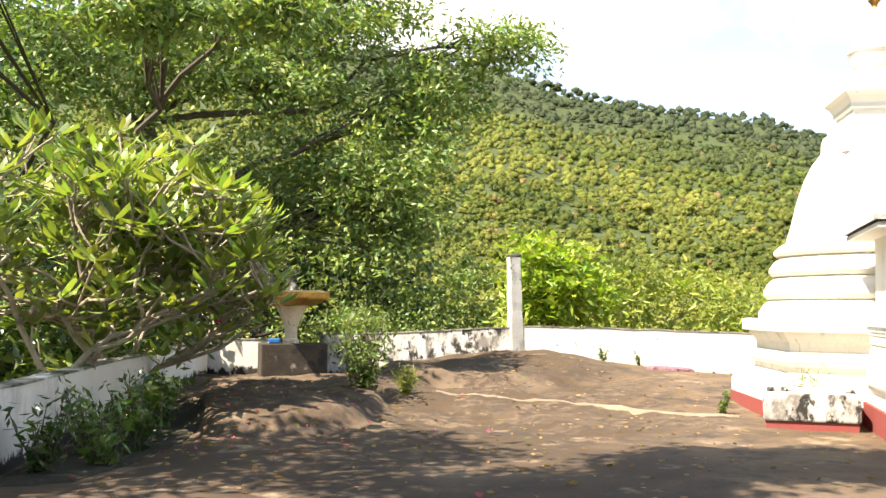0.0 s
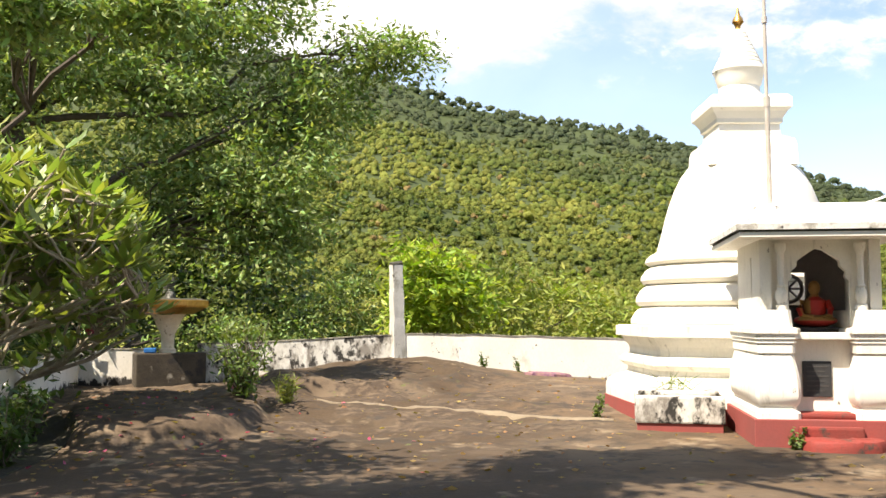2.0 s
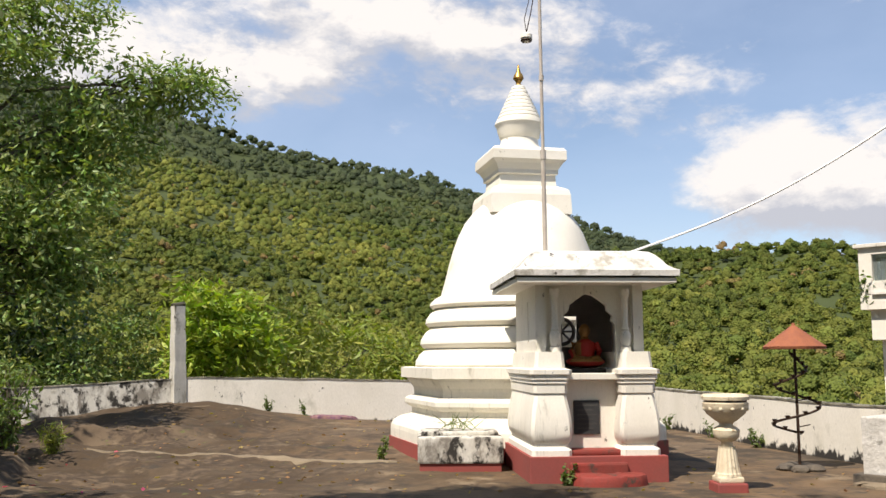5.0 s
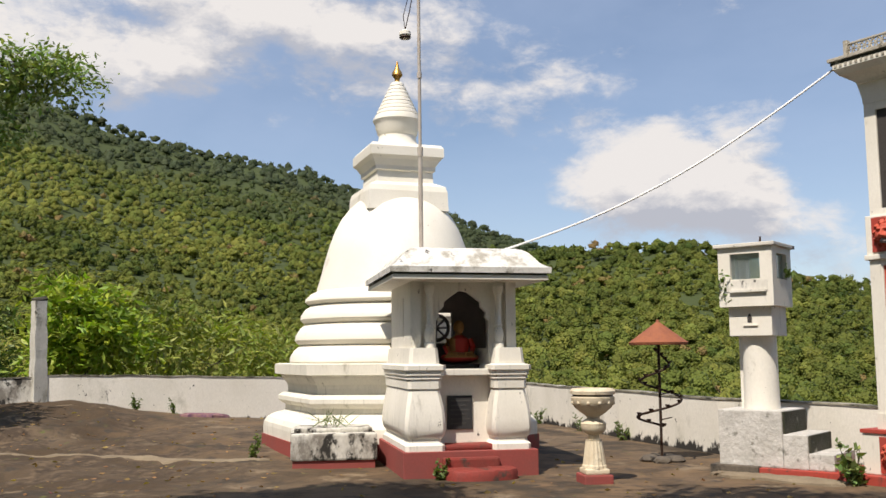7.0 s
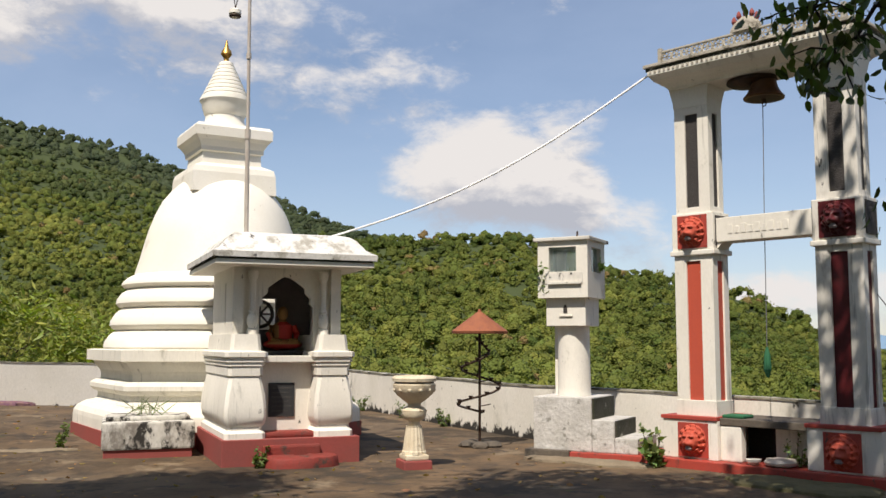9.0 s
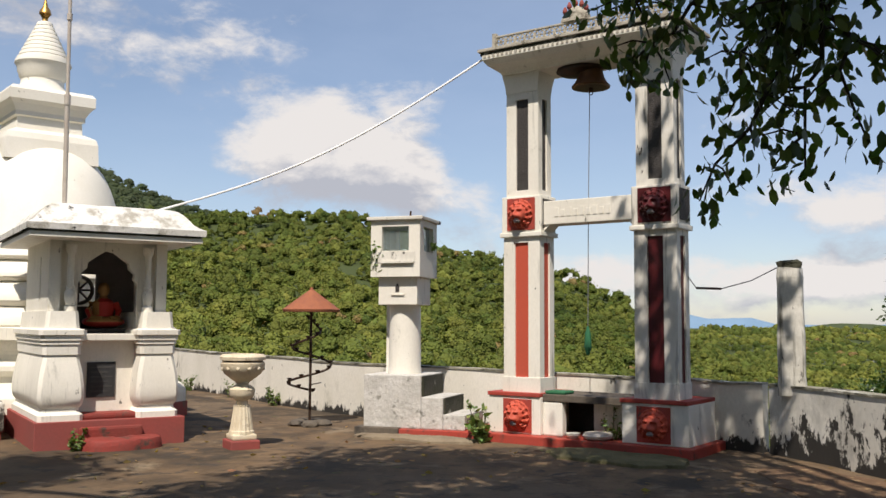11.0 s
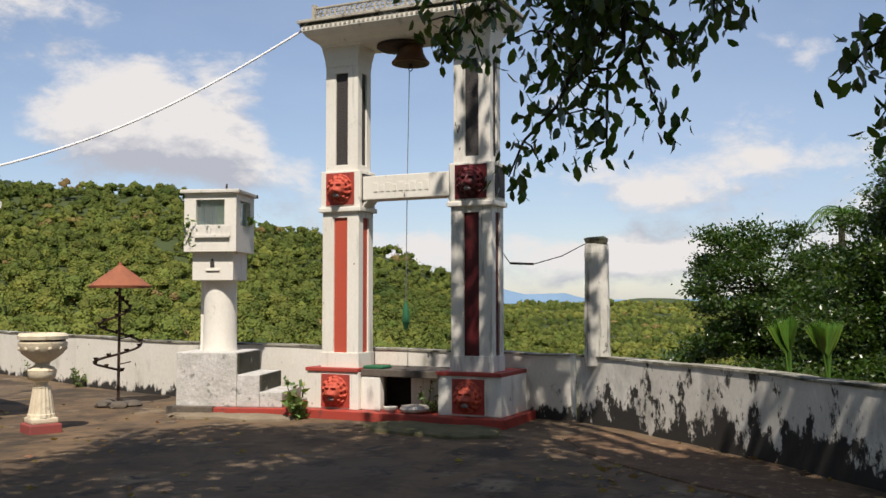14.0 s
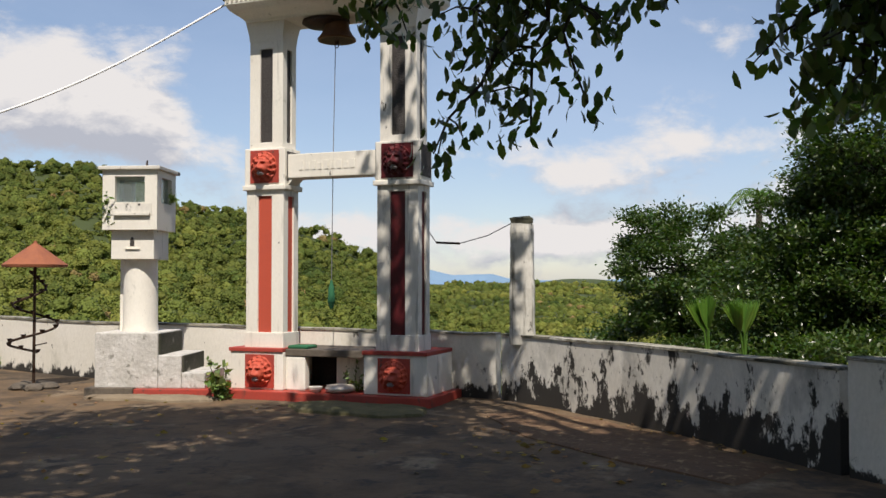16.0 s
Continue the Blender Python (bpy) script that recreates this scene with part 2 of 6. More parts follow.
M_bronze = material("weathered_bronze", (0.16, 0.075, 0.03), 0.5, (0.09, 0.045, 0.025), 6, 0.5, 50, 0.2, metal=0.6)
M_rust = material("rusty_sheet_metal", (0.34, 0.12, 0.055), 0.75, (0.24, 0.085, 0.05), 7, 0.5, 60, 0.2, metal=0.1)
M_iron = material("dark_iron", (0.03, 0.026, 0.022), 0.6, (0.07, 0.035, 0.02), 12, 0.5, 80, 0.2, metal=0.4)
M_steel = material("galvanised_pipe", (0.62, 0.56, 0.49), 0.5, (0.50, 0.43, 0.37), 5, 0.4, 60, 0.08, metal=0.15)
M_cable = material("white_cable_sheath", (0.85, 0.85, 0.84), 0.6, (0.78, 0.78, 0.77), 3, 0.2, 40, 0.0)
M_wire = material("thin_grey_wire", (0.20, 0.20, 0.21), 0.6)
M_urn = material("cream_painted_stone", (0.73, 0.66, 0.50), 0.7, (0.60, 0.50, 0.35), 6, 0.5, 50, 0.25, stain=[((0.22, 0.15, 0.08), 8, 0.58, 0.68)])
M_concrete = material("raw_concrete", (0.15, 0.125, 0.095), 0.9, (0.09, 0.075, 0.06), 2.5, 0.6, 40, 0.4, stain=[(BLACK, 3, 0.58, 0.68)])
M_old_block = material("blackened_old_concrete", (0.085, 0.068, 0.048), 0.95, (0.045, 0.038, 0.028), 2.5, 0.6, 35, 0.5, stain=[((0.34, 0.31, 0.25), 2.2, 0.60, 0.70), (BLACK, 4.0, 0.52, 0.62)])
M_rubble = material("rough_lime_render", (0.62, 0.60, 0.56), 0.9, (0.44, 0.42, 0.38), 5, 0.6, 25, 0.8, stain=[((0.25, 0.24, 0.21), 6, 0.58, 0.66)])
M_niche = material("niche_grey_brown", (0.30, 0.26, 0.25), 0.8, (0.22, 0.19, 0.19), 2, 0.4, 40, 0.1)
M_robe = material("red_painted_statue", (0.45, 0.03, 0.02), 0.5, (0.36, 0.025, 0.02), 4, 0.3, 40, 0.05)
M_gold_paint = material("ochre_painted_plaster", (0.36, 0.18, 0.055), 0.6)
M_bark = material("grey_bark", (0.15, 0.12, 0.09), 0.9, (0.08, 0.062, 0.045), 6, 0.6, 40, 0.7)
M_pale_bark = material("pale_bark", (0.42, 0.36, 0.27), 0.85, (0.26, 0.21, 0.15), 7, 0.5, 50, 0.5)
M_dark_bark = material("dark_bark", (0.055, 0.045, 0.035), 0.9, (0.03, 0.026, 0.02), 8, 0.5, 40, 0.6)


def leaf_mat(name, colour, spread=0.3, rough=0.5, spec=0.4, glow=(1.45, 1.65, 0.5)):
    return material(name, colour, rough, tuple(c * 0.75 for c in colour), 1.5, 0.3, 25, 0.0, per_island=spread, spec=spec, translucent=glow)


M_leaf_tree = leaf_mat("feathery_leaf", (0.24, 0.335, 0.11), 0.5, glow=(1.1, 1.2, 0.4))
M_leaf_plumeria = leaf_mat("broad_green_leaf", (0.25, 0.32, 0.095), 0.5, 0.4, 0.5, (1.2, 1.35, 0.4))
M_leaf_bright = leaf_mat("young_bright_leaf", (0.265, 0.365, 0.042), 0.35)
M_leaf_bamboo = leaf_mat("yellow_green_leaf", (0.26, 0.31, 0.06), 0.35)
M_leaf_dark = leaf_mat("glossy_dark_leaf", (0.055, 0.098, 0.020), 0.4, 0.32, 0.6, (1.2, 1.6, 0.35))
M_leaf_over = leaf_mat("shaded_broad_leaf", (0.070, 0.112, 0.026), 0.45, 0.35, 0.6, (1.3, 1.6, 0.35))
M_leaf_weed = leaf_mat("weed_leaf", (0.12, 0.18, 0.045), 0.35)
M_palm = leaf_mat("palm_leaf", (0.10, 0.20, 0.030), 0.25, 0.4)
M_dry = leaf_mat("dry_leaf", (0.30, 0.20, 0.09), 0.4, 0.8, 0.2)
M_petal = leaf_mat("pink_petal", (0.55, 0.12, 0.16), 0.35, 0.6, 0.2, (1.2, 0.6, 0.7))
def forest_extra(nodes, links, col, mix, ramp, noise_tex, geo):
    """Each tree has its own green, from deep to yellowish, a few of them browned; far ridge trees blend to a painted
    haze colour.
    """
    tint = nodes.new("ShaderNodeAttribute")
    tint.attribute_name = "tint"
    r = nodes.new("ShaderNodeValToRGB")
    r.color_ramp.elements[0].color, r.color_ramp.elements[1].color = (0.050, 0.084, 0.018, 1), (0.32, 0.23, 0.09, 1)
    for at, c in ((0.35, (0.122, 0.158, 0.034, 1)), (0.7, (0.200, 0.228, 0.048, 1)), (0.93, (0.29, 0.31, 0.068, 1))):
        r.color_ramp.elements.new(at).color = c
    links.new(tint.outputs["Fac"], r.inputs[0])
    # haze and cloud shade on the far ridge are put into the colour
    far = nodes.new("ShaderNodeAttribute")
    far.attribute_name = "far_haze"
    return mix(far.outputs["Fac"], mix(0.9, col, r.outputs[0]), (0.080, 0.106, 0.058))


def rough_foliage(m, scale, height):
    """Relief of leaf bunches on a mass of foliage."""
    nodes, links = m.node_tree.nodes, m.node_tree.links
    geo, v, bn = nodes.new("ShaderNodeNewGeometry"), nodes.new("ShaderNodeTexVoronoi"), nodes.new("ShaderNodeBump")
    v.inputs["Scale"].default_value = scale
    bn.invert = True
    bn.inputs["Strength"].default_value, bn.inputs["Distance"].default_value = 1.0, height
    links.new(geo.outputs["Position"], v.inputs["Vector"])
    links.new(v.outputs["Distance"], bn.inputs["Height"])
    links.new(bn.outputs[0], nodes["Principled BSDF"].inputs["Normal"])
    return m


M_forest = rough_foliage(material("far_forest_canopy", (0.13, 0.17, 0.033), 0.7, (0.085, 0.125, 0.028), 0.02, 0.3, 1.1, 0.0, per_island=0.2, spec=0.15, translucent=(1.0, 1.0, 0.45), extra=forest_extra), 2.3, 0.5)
# the blue of distant haze is part of this base colour
M_blue = material("hazy_far_hills", (0.17, 0.26, 0.36), 0.95, (0.14, 0.22, 0.31), 0.004, 0.2, 0.02, 0.0, spec=0.0)


def ground_extra(nodes, links, col, mix, ramp, noise_tex, geo):
    """Bare dark rock inside the compound, leafy soil outside it; thin sandy patches, lichen, a paler worn strip and
    darker patches in the north-west.
    """
    sep = nodes.new("ShaderNodeSeparateXYZ")
    links.new(geo.outputs["Position"], sep.inputs[0])
    length = nodes.new("ShaderNodeVectorMath")
    length.operation = "LENGTH"
    links.new(geo.outputs["Position"], length.inputs[0])
    reach = nodes.new("ShaderNodeMath")
    reach.operation = "MULTIPLY_ADD"
    reach.inputs[1].default_value = 9.0
    links.new(noise_tex(0.35, 6, 0.6), reach.inputs[0])
    links.new(sep.outputs[0], reach.inputs[2])
    col = mix(ramp(reach.outputs[0], 8.6, 11.6), col, mix(ramp(noise_tex(1.6, 6, 0.65), 0.4, 0.62), (0.155, 0.102, 0.058), (0.080, 0.056, 0.035)))
    col = mix(ramp(noise_tex(0.30, 5, 0.55), 0.50, 0.64), col, (0.125, 0.090, 0.058))
    col = mix(ramp(noise_tex(1.1, 7, 0.65), 0.58, 0.66), col, (0.21, 0.158, 0.102))
    col = mix(ramp(noise_tex(0.45, 8, 0.7), 0.54, 0.60), col, (0.052, 0.040, 0.028))
    col = mix(ramp(noise_tex(2.6, 8, 0.7), 0.56, 0.62), col, (0.055, 0.044, 0.034))
    col = mix(ramp(noise_tex(4.5, 6, 0.6), 0.66, 0.70), col, (0.10, 0.11, 0.035))
    # darker patches, limited to the north-west of the yard
    west = nodes.new("ShaderNodeMath")
    west.operation = "MULTIPLY"
    links.new(ramp(sep.outputs[0], 7.5, 4.5), west.inputs[0])
    links.new(ramp(noise_tex(0.8, 8, 0.66), 0.49, 0.55), west.inputs[1])
    dark_patch = nodes.new("ShaderNodeMath")
    dark_patch.operation = "MULTIPLY"
    links.new(west.outputs[0], dark_patch.inputs[0])
    links.new(ramp(sep.outputs[1], 10.5, 13.5), dark_patch.inputs[1])
    col = mix(dark_patch.outputs[0], col, mix(ramp(noise_tex(5.0, 6, 0.65), 0.45, 0.6), (0.058, 0.041, 0.028), (0.130, 0.092, 0.058)))
    crack = nodes.new("ShaderNodeTexVoronoi")
    crack.feature = "DISTANCE_TO_EDGE"
    crack.inputs["Scale"].default_value = 0.42
    warp = nodes.new("ShaderNodeVectorMath")
    warp.operation = "MULTIPLY_ADD"
    soft = nodes.new("ShaderNodeTexNoise")
    soft.inputs["Scale"].default_value, soft.inputs["Detail"].default_value = 1.3, 6
    links.new(geo.outputs["Position"], soft.inputs["Vector"])
    links.new(soft.outputs["Color"], warp.inputs[0])
    warp.inputs[1].default_value = (1.6, 1.6, 1.6)
    links.new(geo.outputs["Position"], warp.inputs[2])
    links.new(warp.outputs[0], crack.inputs["Vector"])
    col = mix(ramp(crack.outputs["Distance"], 0.022, 0.006), col, mix(0.22, col, (0.03, 0.026, 0.02)))
    return mix(ramp(length.outputs["Value"], 29.0, 33.0), col, (0.052, 0.068, 0.022))


M_ground = material("weathered_bare_rock", (0.084, 0.056, 0.033), 0.85, (0.050, 0.035, 0.022), 0.8, 0.6, 22, 0.55, extra=ground_extra, spec=0.2)
M_soil = material("leaf_litter_soil", (0.17, 0.10, 0.055), 0.95, (0.10, 0.06, 0.035), 3, 0.6, 40, 0.7, stain=[((0.28, 0.19, 0.10), 9, 0.56, 0.64)])
M_moss = material("mossy_kerb_stone", (0.17, 0.145, 0.075), 0.95, (0.09, 0.085, 0.04), 3, 0.6, 40, 0.8)
M_crest = material("sooty_limewash", (0.50, 0.46, 0.38), 0.85, (0.34, 0.31, 0.25), 5, 0.6, 40, 0.4, stain=[((0.12, 0.105, 0.08), 5, 0.55, 0.64)])
# mossy soil, coloured darker to hold the plumeria's shade over the gutter
M_gutter = material("gutter_soil_and_shade", (0.040, 0.034, 0.022), 0.95, (0.022, 0.021, 0.013), 3, 0.6, 30, 0.9, stain=[((0.075, 0.075, 0.028), 6, 0.58, 0.66)])
M_strip = material("pale_mortar", (0.25, 0.20, 0.135), 0.9, (0.18, 0.14, 0.095), 3, 0.5, 40, 0.4)
M_glass = bpy.data.materials.new("window_glass")
M_glass.use_nodes = True
_g = M_glass.node_tree.nodes["Principled BSDF"]
_g.inputs["Base Color"].default_value = (0.75, 0.85, 0.85, 1)
_g.inputs["Transmission Weight"].default_value, _g.inputs["Roughness"].default_value = 0.9, 0.05
M_green_cloth = material("green_cloth", (0.03, 0.15, 0.07), 0.8)
M_blue_plastic = material("blue_plastic", (0.03, 0.16, 0.42), 0.4)
M_purple = material("faded_purple_cloth", (0.12, 0.05, 0.12), 0.8, (0.30, 0.17, 0.14), 9)


# ---- mesh helpers ----
def part(name, bm, mat, parent=None, label="", smooth=False):
    me = bpy.data.meshes.new(name)
    bmesh.ops.recalc_face_normals(bm, faces=bm.faces)
    bm.to_mesh(me)
    bm.free()
    me.materials.append(mat)
    if smooth:
        me.shade_smooth()
        me.set_sharp_from_angle(angle=radians(35))
    ob = new(name, me)
    ob.parent = parent
    if label:
        ob["label"] = label
    return ob


def thing(name, m, label, category, group="", kind=""):
    ob = new(name)
    ob.empty_display_size = 0.2
    ob.matrix_world = m
    return tagged(ob, label, category, group, kind)


def box(bm, x0, x1, y0, y1, z0, z1, bevel=0.0, m=None):
    vs = bmesh.ops.create_cube(bm, size=1.0)["verts"]
    t = Matrix.Translation(((x0 + x1) / 2, (y0 + y1) / 2, (z0 + z1) / 2)) @ Matrix.Diagonal((x1 - x0, y1 - y0, z1 - z0, 1))
    bmesh.ops.transform(bm, matrix=(m @ t) if m else t, verts=vs)
    if bevel:
        edges = list({e for v in vs for e in v.link_edges})
        bmesh.ops.bevel(bm, geom=edges, offset=bevel, segments=2, affect="EDGES", profile=0.6)
    return bm


def boxes(*rows, bevel=0.0):
    bm = bmesh.new()
    for r in rows:
        box(bm, *r, bevel=bevel)
    return bm


def lathe(profile, segs=32, turn=0.0, sx=1.0, sy=1.0, bm=None, centre=(0, 0)):
    """A turned solid from (radius, z) pairs, from bottom to top; few segs give a prism."""
    bm = bm or bmesh.new()
    rings = []
    for r, z in profile:
        rings.append([bm.verts.new((centre[0] + sx * r * math.cos(turn + k * math.tau / segs), centre[1] + sy * r * math.sin(turn + k * math.tau / segs), z)) for k in range(segs)])
    for a, b in zip(rings, rings[1:]):
        for k in range(segs):
            bm.faces.new((a[k], a[(k + 1) % segs], b[(k + 1) % segs], b[k]))
    bm.faces.new(rings[0][::-1])
    bm.faces.new(rings[-1])
    return bm


def extrude_profile(profile, y0, y1, bm=None):
    """A closed (x, z) outline drawn out along y."""
    bm = bm or bmesh.new()
    a = [bm.verts.new((x, y0, z)) for x, z in profile]
    b = [bm.verts.new((x, y1, z)) for x, z in profile]
    n = len(profile)
    for k in range(n):
        bm.faces.new((a[k], a[(k + 1) % n], b[(k + 1) % n], b[k]))
    bm.faces.new(a)
    bm.faces.new(b[::-1])
    return bm


def tube(points, radii, segs=8, bm=None):
    bm = bm or bmesh.new()
    pts = [Vector(p) for p in points]
    if isinstance(radii, (int, float)):
        radii = [radii] * len(pts)
    rings = []
    ref = Vector((0.31, 0.17, 0.93)).normalized()
    for i, p in enumerate(pts):
        d = (pts[min(i + 1, len(pts) - 1)] - pts[max(i - 1, 0)]).normalized()
        a = d.cross(ref)
        if a.length < 0.05:
            a = d.cross(Vector((1, 0, 0)))
        a.normalize()
        b = d.cross(a)
        rings.append([bm.verts.new(p + (a * math.cos(k * math.tau / segs) + b * math.sin(k * math.tau / segs)) * radii[i]) for k in range(segs)])
    for r, q in zip(rings, rings[1:]):
        for k in range(segs):
            bm.faces.new((r[k], r[(k + 1) % segs], q[(k + 1) % segs], q[k]))
    bm.faces.new(rings[0][::-1])
    bm.faces.new(rings[-1])
    return bm


def oval_mesh(name, centres, along, across, mat, parent=None, label="", fold=0.15):
    """As quads_mesh, with rounder blades of six corners each."""
    c, a, b = (np.asarray(v, float) for v in (centres, along, across))
    nrm = np.cross(a, b)
    nrm /= np.linalg.norm(nrm, axis=1)[:, None] + 1e-9
    lift = nrm * np.linalg.norm(b, axis=1)[:, None] * fold
    curl = nrm * np.linalg.norm(a, axis=1)[:, None] * 0.18
    v = np.stack([c - a, c - a * 0.45 + b * 0.85 + lift, c + a * 0.4 + b * 0.9 + lift, c + a - curl, c + a * 0.4 - b * 0.9 + lift, c - a * 0.45 - b * 0.85 + lift, c + curl * 0.2], 1)
    me = bpy.data.meshes.new(name)
    n = len(c)
    f = np.arange(n)[:, None, None] * 7 + np.array([[0, 1, 6], [1, 2, 6], [2, 3, 6], [3, 4, 6], [4, 5, 6], [5, 0, 6]])[None]
    f = f.reshape(-1, 3)
    me.vertices.add(7 * n)
    me.vertices.foreach_set("co", v.reshape(-1).astype(np.float32))
    me.loops.add(f.size)
    me.loops.foreach_set("vertex_index", f.astype(np.int32).ravel())
    me.polygons.add(len(f))
    me.polygons.foreach_set("loop_start", np.arange(0, f.size, 3, dtype=np.int32))
    me.update(calc_edges=True)
    me.materials.append(mat)
    ob = new(name, me)
    ob.parent = parent
    if label:
        ob["label"] = label
    return ob


def quads_mesh(name, centres, along, across, mat, parent=None, label="", fold=0.18):
    """Many small leaves from arrays: each a pointed blade, its two halves folded up a little about the midrib."""
    c, a, b = (np.asarray(v, float) for v in (centres, along, across))
    nrm = np.cross(a, b)
    nrm /= np.linalg.norm(nrm, axis=1)[:, None] + 1e-9
    lift = nrm * np.linalg.norm(b, axis=1)[:, None] * fold
    v = np.stack([c - a, c - a * 0.1 + b + lift, c + a, c - a * 0.1 - b + lift], 1).reshape(-1, 3)
    n = len(c)
    base = np.arange(n)[:, None] * 4
    faces = np.concatenate([base + [0, 1, 2], base + [0, 2, 3]], 1).reshape(-1, 3)
    me = bpy.data.meshes.new(name)
    me.vertices.add(len(v))
    me.vertices.foreach_set("co", v.astype(np.float32).ravel())
    me.loops.add(faces.size)
    me.loops.foreach_set("vertex_index", faces.astype(np.int32).ravel())
    me.polygons.add(len(faces))
    me.polygons.foreach_set("loop_start", np.arange(0, faces.size, 3, dtype=np.int32))
    me.update(calc_edges=True)
    me.materials.append(mat)
    ob = new(name, me)
    ob.parent = parent
    if label:
        ob["label"] = label
    return ob


def unit_rows(v):
    return v / (np.linalg.norm(v, axis=1)[:, None] + 1e-9)


def leaf_axes(rng, n, size, slim, droop=0.0, outward=None, flat=0.0):
    """Random blade directions: mostly level, leaning outward and drooping as asked."""
    d = rng.normal(size=(n, 3))
    d[:, 2] *= 1 - flat
    if outward is not None:
        d += outward * 1.2
    d[:, 2] -= droop
    d = unit_rows(d)
    up = rng.normal(size=(n, 3)) * 0.7 + (0, 0, 1)
    b = unit_rows(np.cross(d, up))
    s = size * rng.uniform(0.7, 1.3, n)[:, None]
    return d * s / 2, b * s * slim / 2


# ---- ground: one sheet from the compound to the far hills ----
def bell(x, y, cx, cy, sx, sy, turn=0.0):
    c, s = math.cos(turn), math.sin(turn)
    u, v = (x - cx) * c + (y - cy) * s, -(x - cx) * s + (y - cy) * c
    return math.exp(-(u / sx) ** 2 - (v / sy) ** 2)


def plateau(x, y, cx, cy, rx, ry, edge):
    """1 on a slab of rock with a ragged edge, 0 off it."""
    d = math.hypot((x - cx) / rx, (y - cy) / ry) + 0.16 * noise.noise(Vector((x * 0.9, y * 0.9, 7.0)))
    k = max(0.0, min(1.0, (1 + edge / 2 - d) / edge))
    return k * k * (3 - 2 * k)


def outside(x, y):
    """How far a point lies outside the boundary walls."""
    if y < 3.5:
        s = (x - 12.05) * 0.74 - (y - 3.45) * 0.67 if y > -0.6 else (x - 8.4) * 0.8 - (y + 0.5) * 0.58
    else:
        s = x - 12.1 - max(0.0, y - 8) * 0.27
    return max(0.0, s - 0.5, -3.9 - x, y - 25.5, -5.1 - y)


def yard(x, y):
    """The height of the bare rock inside the walls."""
    z = 0.62 * bell(x, y, 4.2, 23.2, 3.2, 2.6) + 0.22 * bell(x, y, 7.5, 19.5, 3.5, 3.0) + 0.12 * bell(x, y, 0.3, 17.5, 2.4, 2.2)
    z += 0.16 * bell(x, y, -1.2, 14.5, 1.1, 2.6, 0.35) + 0.10 * bell(x, y, 12.2, 16.5, 1.6, 2.6)
    z -= 0.10 * bell(x, y, -2.6, 12.5, 0.7, 2.5)
    if y > 11.5 and x < 6.5:
        n = noise.noise(Vector((x * 0.55, y * 0.4, 3.0)))
        z += 0.15 * n * min(1, (y - 11.5) / 2) * min(1, (6.5 - x) / 1.5)
        z += 0.06 * noise.noise(Vector((x * 2.1, y * 1.7, 1.0))) * min(1, (y - 11.5) / 2) * min(1, (6.5 - x) / 1.5)
    if y > 10 and x < 7 and y < 24:
        k = min(1, (y - 10) / 3) * min(1, (7 - x) / 1.5) * min(1, (24 - y))
        f = noise.fractal(Vector((x * 0.8 + 0.5 * y, y * 0.5, 5.0)), 1.0, 2.1, 5)
        z += k * (0.07 * (round(f * 3) / 3 * 0.6 + f * 0.4) + 0.05 * abs(noise.noise(Vector((x * 1.1, y * 0.8, 9.0)))))
        z += k * 0.022 * noise.fractal(Vector((x * 3.1, y * 2.6, 4.0)), 0.8, 2.2, 4)
    z += 0.20 * plateau(x, y, -0.75, 15.2, 1.35, 3.1, 0.12) + 0.2 * plateau(x, y, 3.3, 20.2, 2.3, 1.5, 0.3) + 0.12 * plateau(x, y, 0.9, 19.6, 1.3, 1.1, 0.3)
    z -= min(5.0, 0.2 * outside(x, y))
    return z + 0.012 * noise.noise(Vector((x * 1.3, y * 1.3, 0.0)))


RIDGE_A = ((40, 13), (19, 16.4), (5, 16.2), (-5.7, 15.4), (-10.7, 14.6), (-14.2, 13.2), (-17, 12.6), (-21.9, 11.8), (-25.7, 11.1), (-28.8, 9.9), (-34, 8.6), (-36.5, 7.7),
           (-39.3, 6.8), (-42, 6.0), (-50, 3.0), (-60, -0.3), (-110, -0.5))
RIDGE_B = ((-24, -1), (-33, 5.0), (-37.2, 6.2), (-41, 6.3), (-44, 6.5), (-48.5, 6.6), (-51, 6.0), (-54.5, 4.6), (-58, 4.1), (-61.2, 3.1), (-65.4, 1.3), (-67, -0.6), (-72, -2.2), (-110, -2.6))
RIDGE_C = ((60, -0.5), (-60, -0.3), (-68, -0.25), (-73.4, -0.3), (-77.5, 0.05), (-81, -0.1), (-110, -0.1))


def along(ridge, yaw):
    ys, es = [-p[0] for p in ridge], [p[1] for p in ridge]
    return float(np.interp(-yaw, ys, es))


def slope(r, yaw, ridge, near, far, low, drop=0.0):
    """A hillside that climbs from the angle low at the distance near to its ridge at the distance far, seen from the compound."""
    e = along(ridge, yaw) - drop
    s = math.log(r / near) / math.log(far / near)
    a = low + (e - low) * max(0.0, min(1.0, s)) ** 1.15
    z = 1.6 + min(r, far) * math.tan(radians(a))
    return z - max(0, r - far) * 0.12 if r >= near else z - (near - r) * 0.2


def hills(r, yaw):
    z = max(slope(r, yaw, RIDGE_A, 48, 950, -8.5, 0.1), slope(r, yaw, RIDGE_B, 48, 340, -8.5, 0.45), slope(r, yaw, RIDGE_C, 70, 2600, -7.5))
    x, y = -r * math.sin(radians(yaw)), r * math.cos(radians(yaw))
    return z + 0.012 * min(r, 400) * noise.noise(Vector((x / 70, y / 70, 0)))


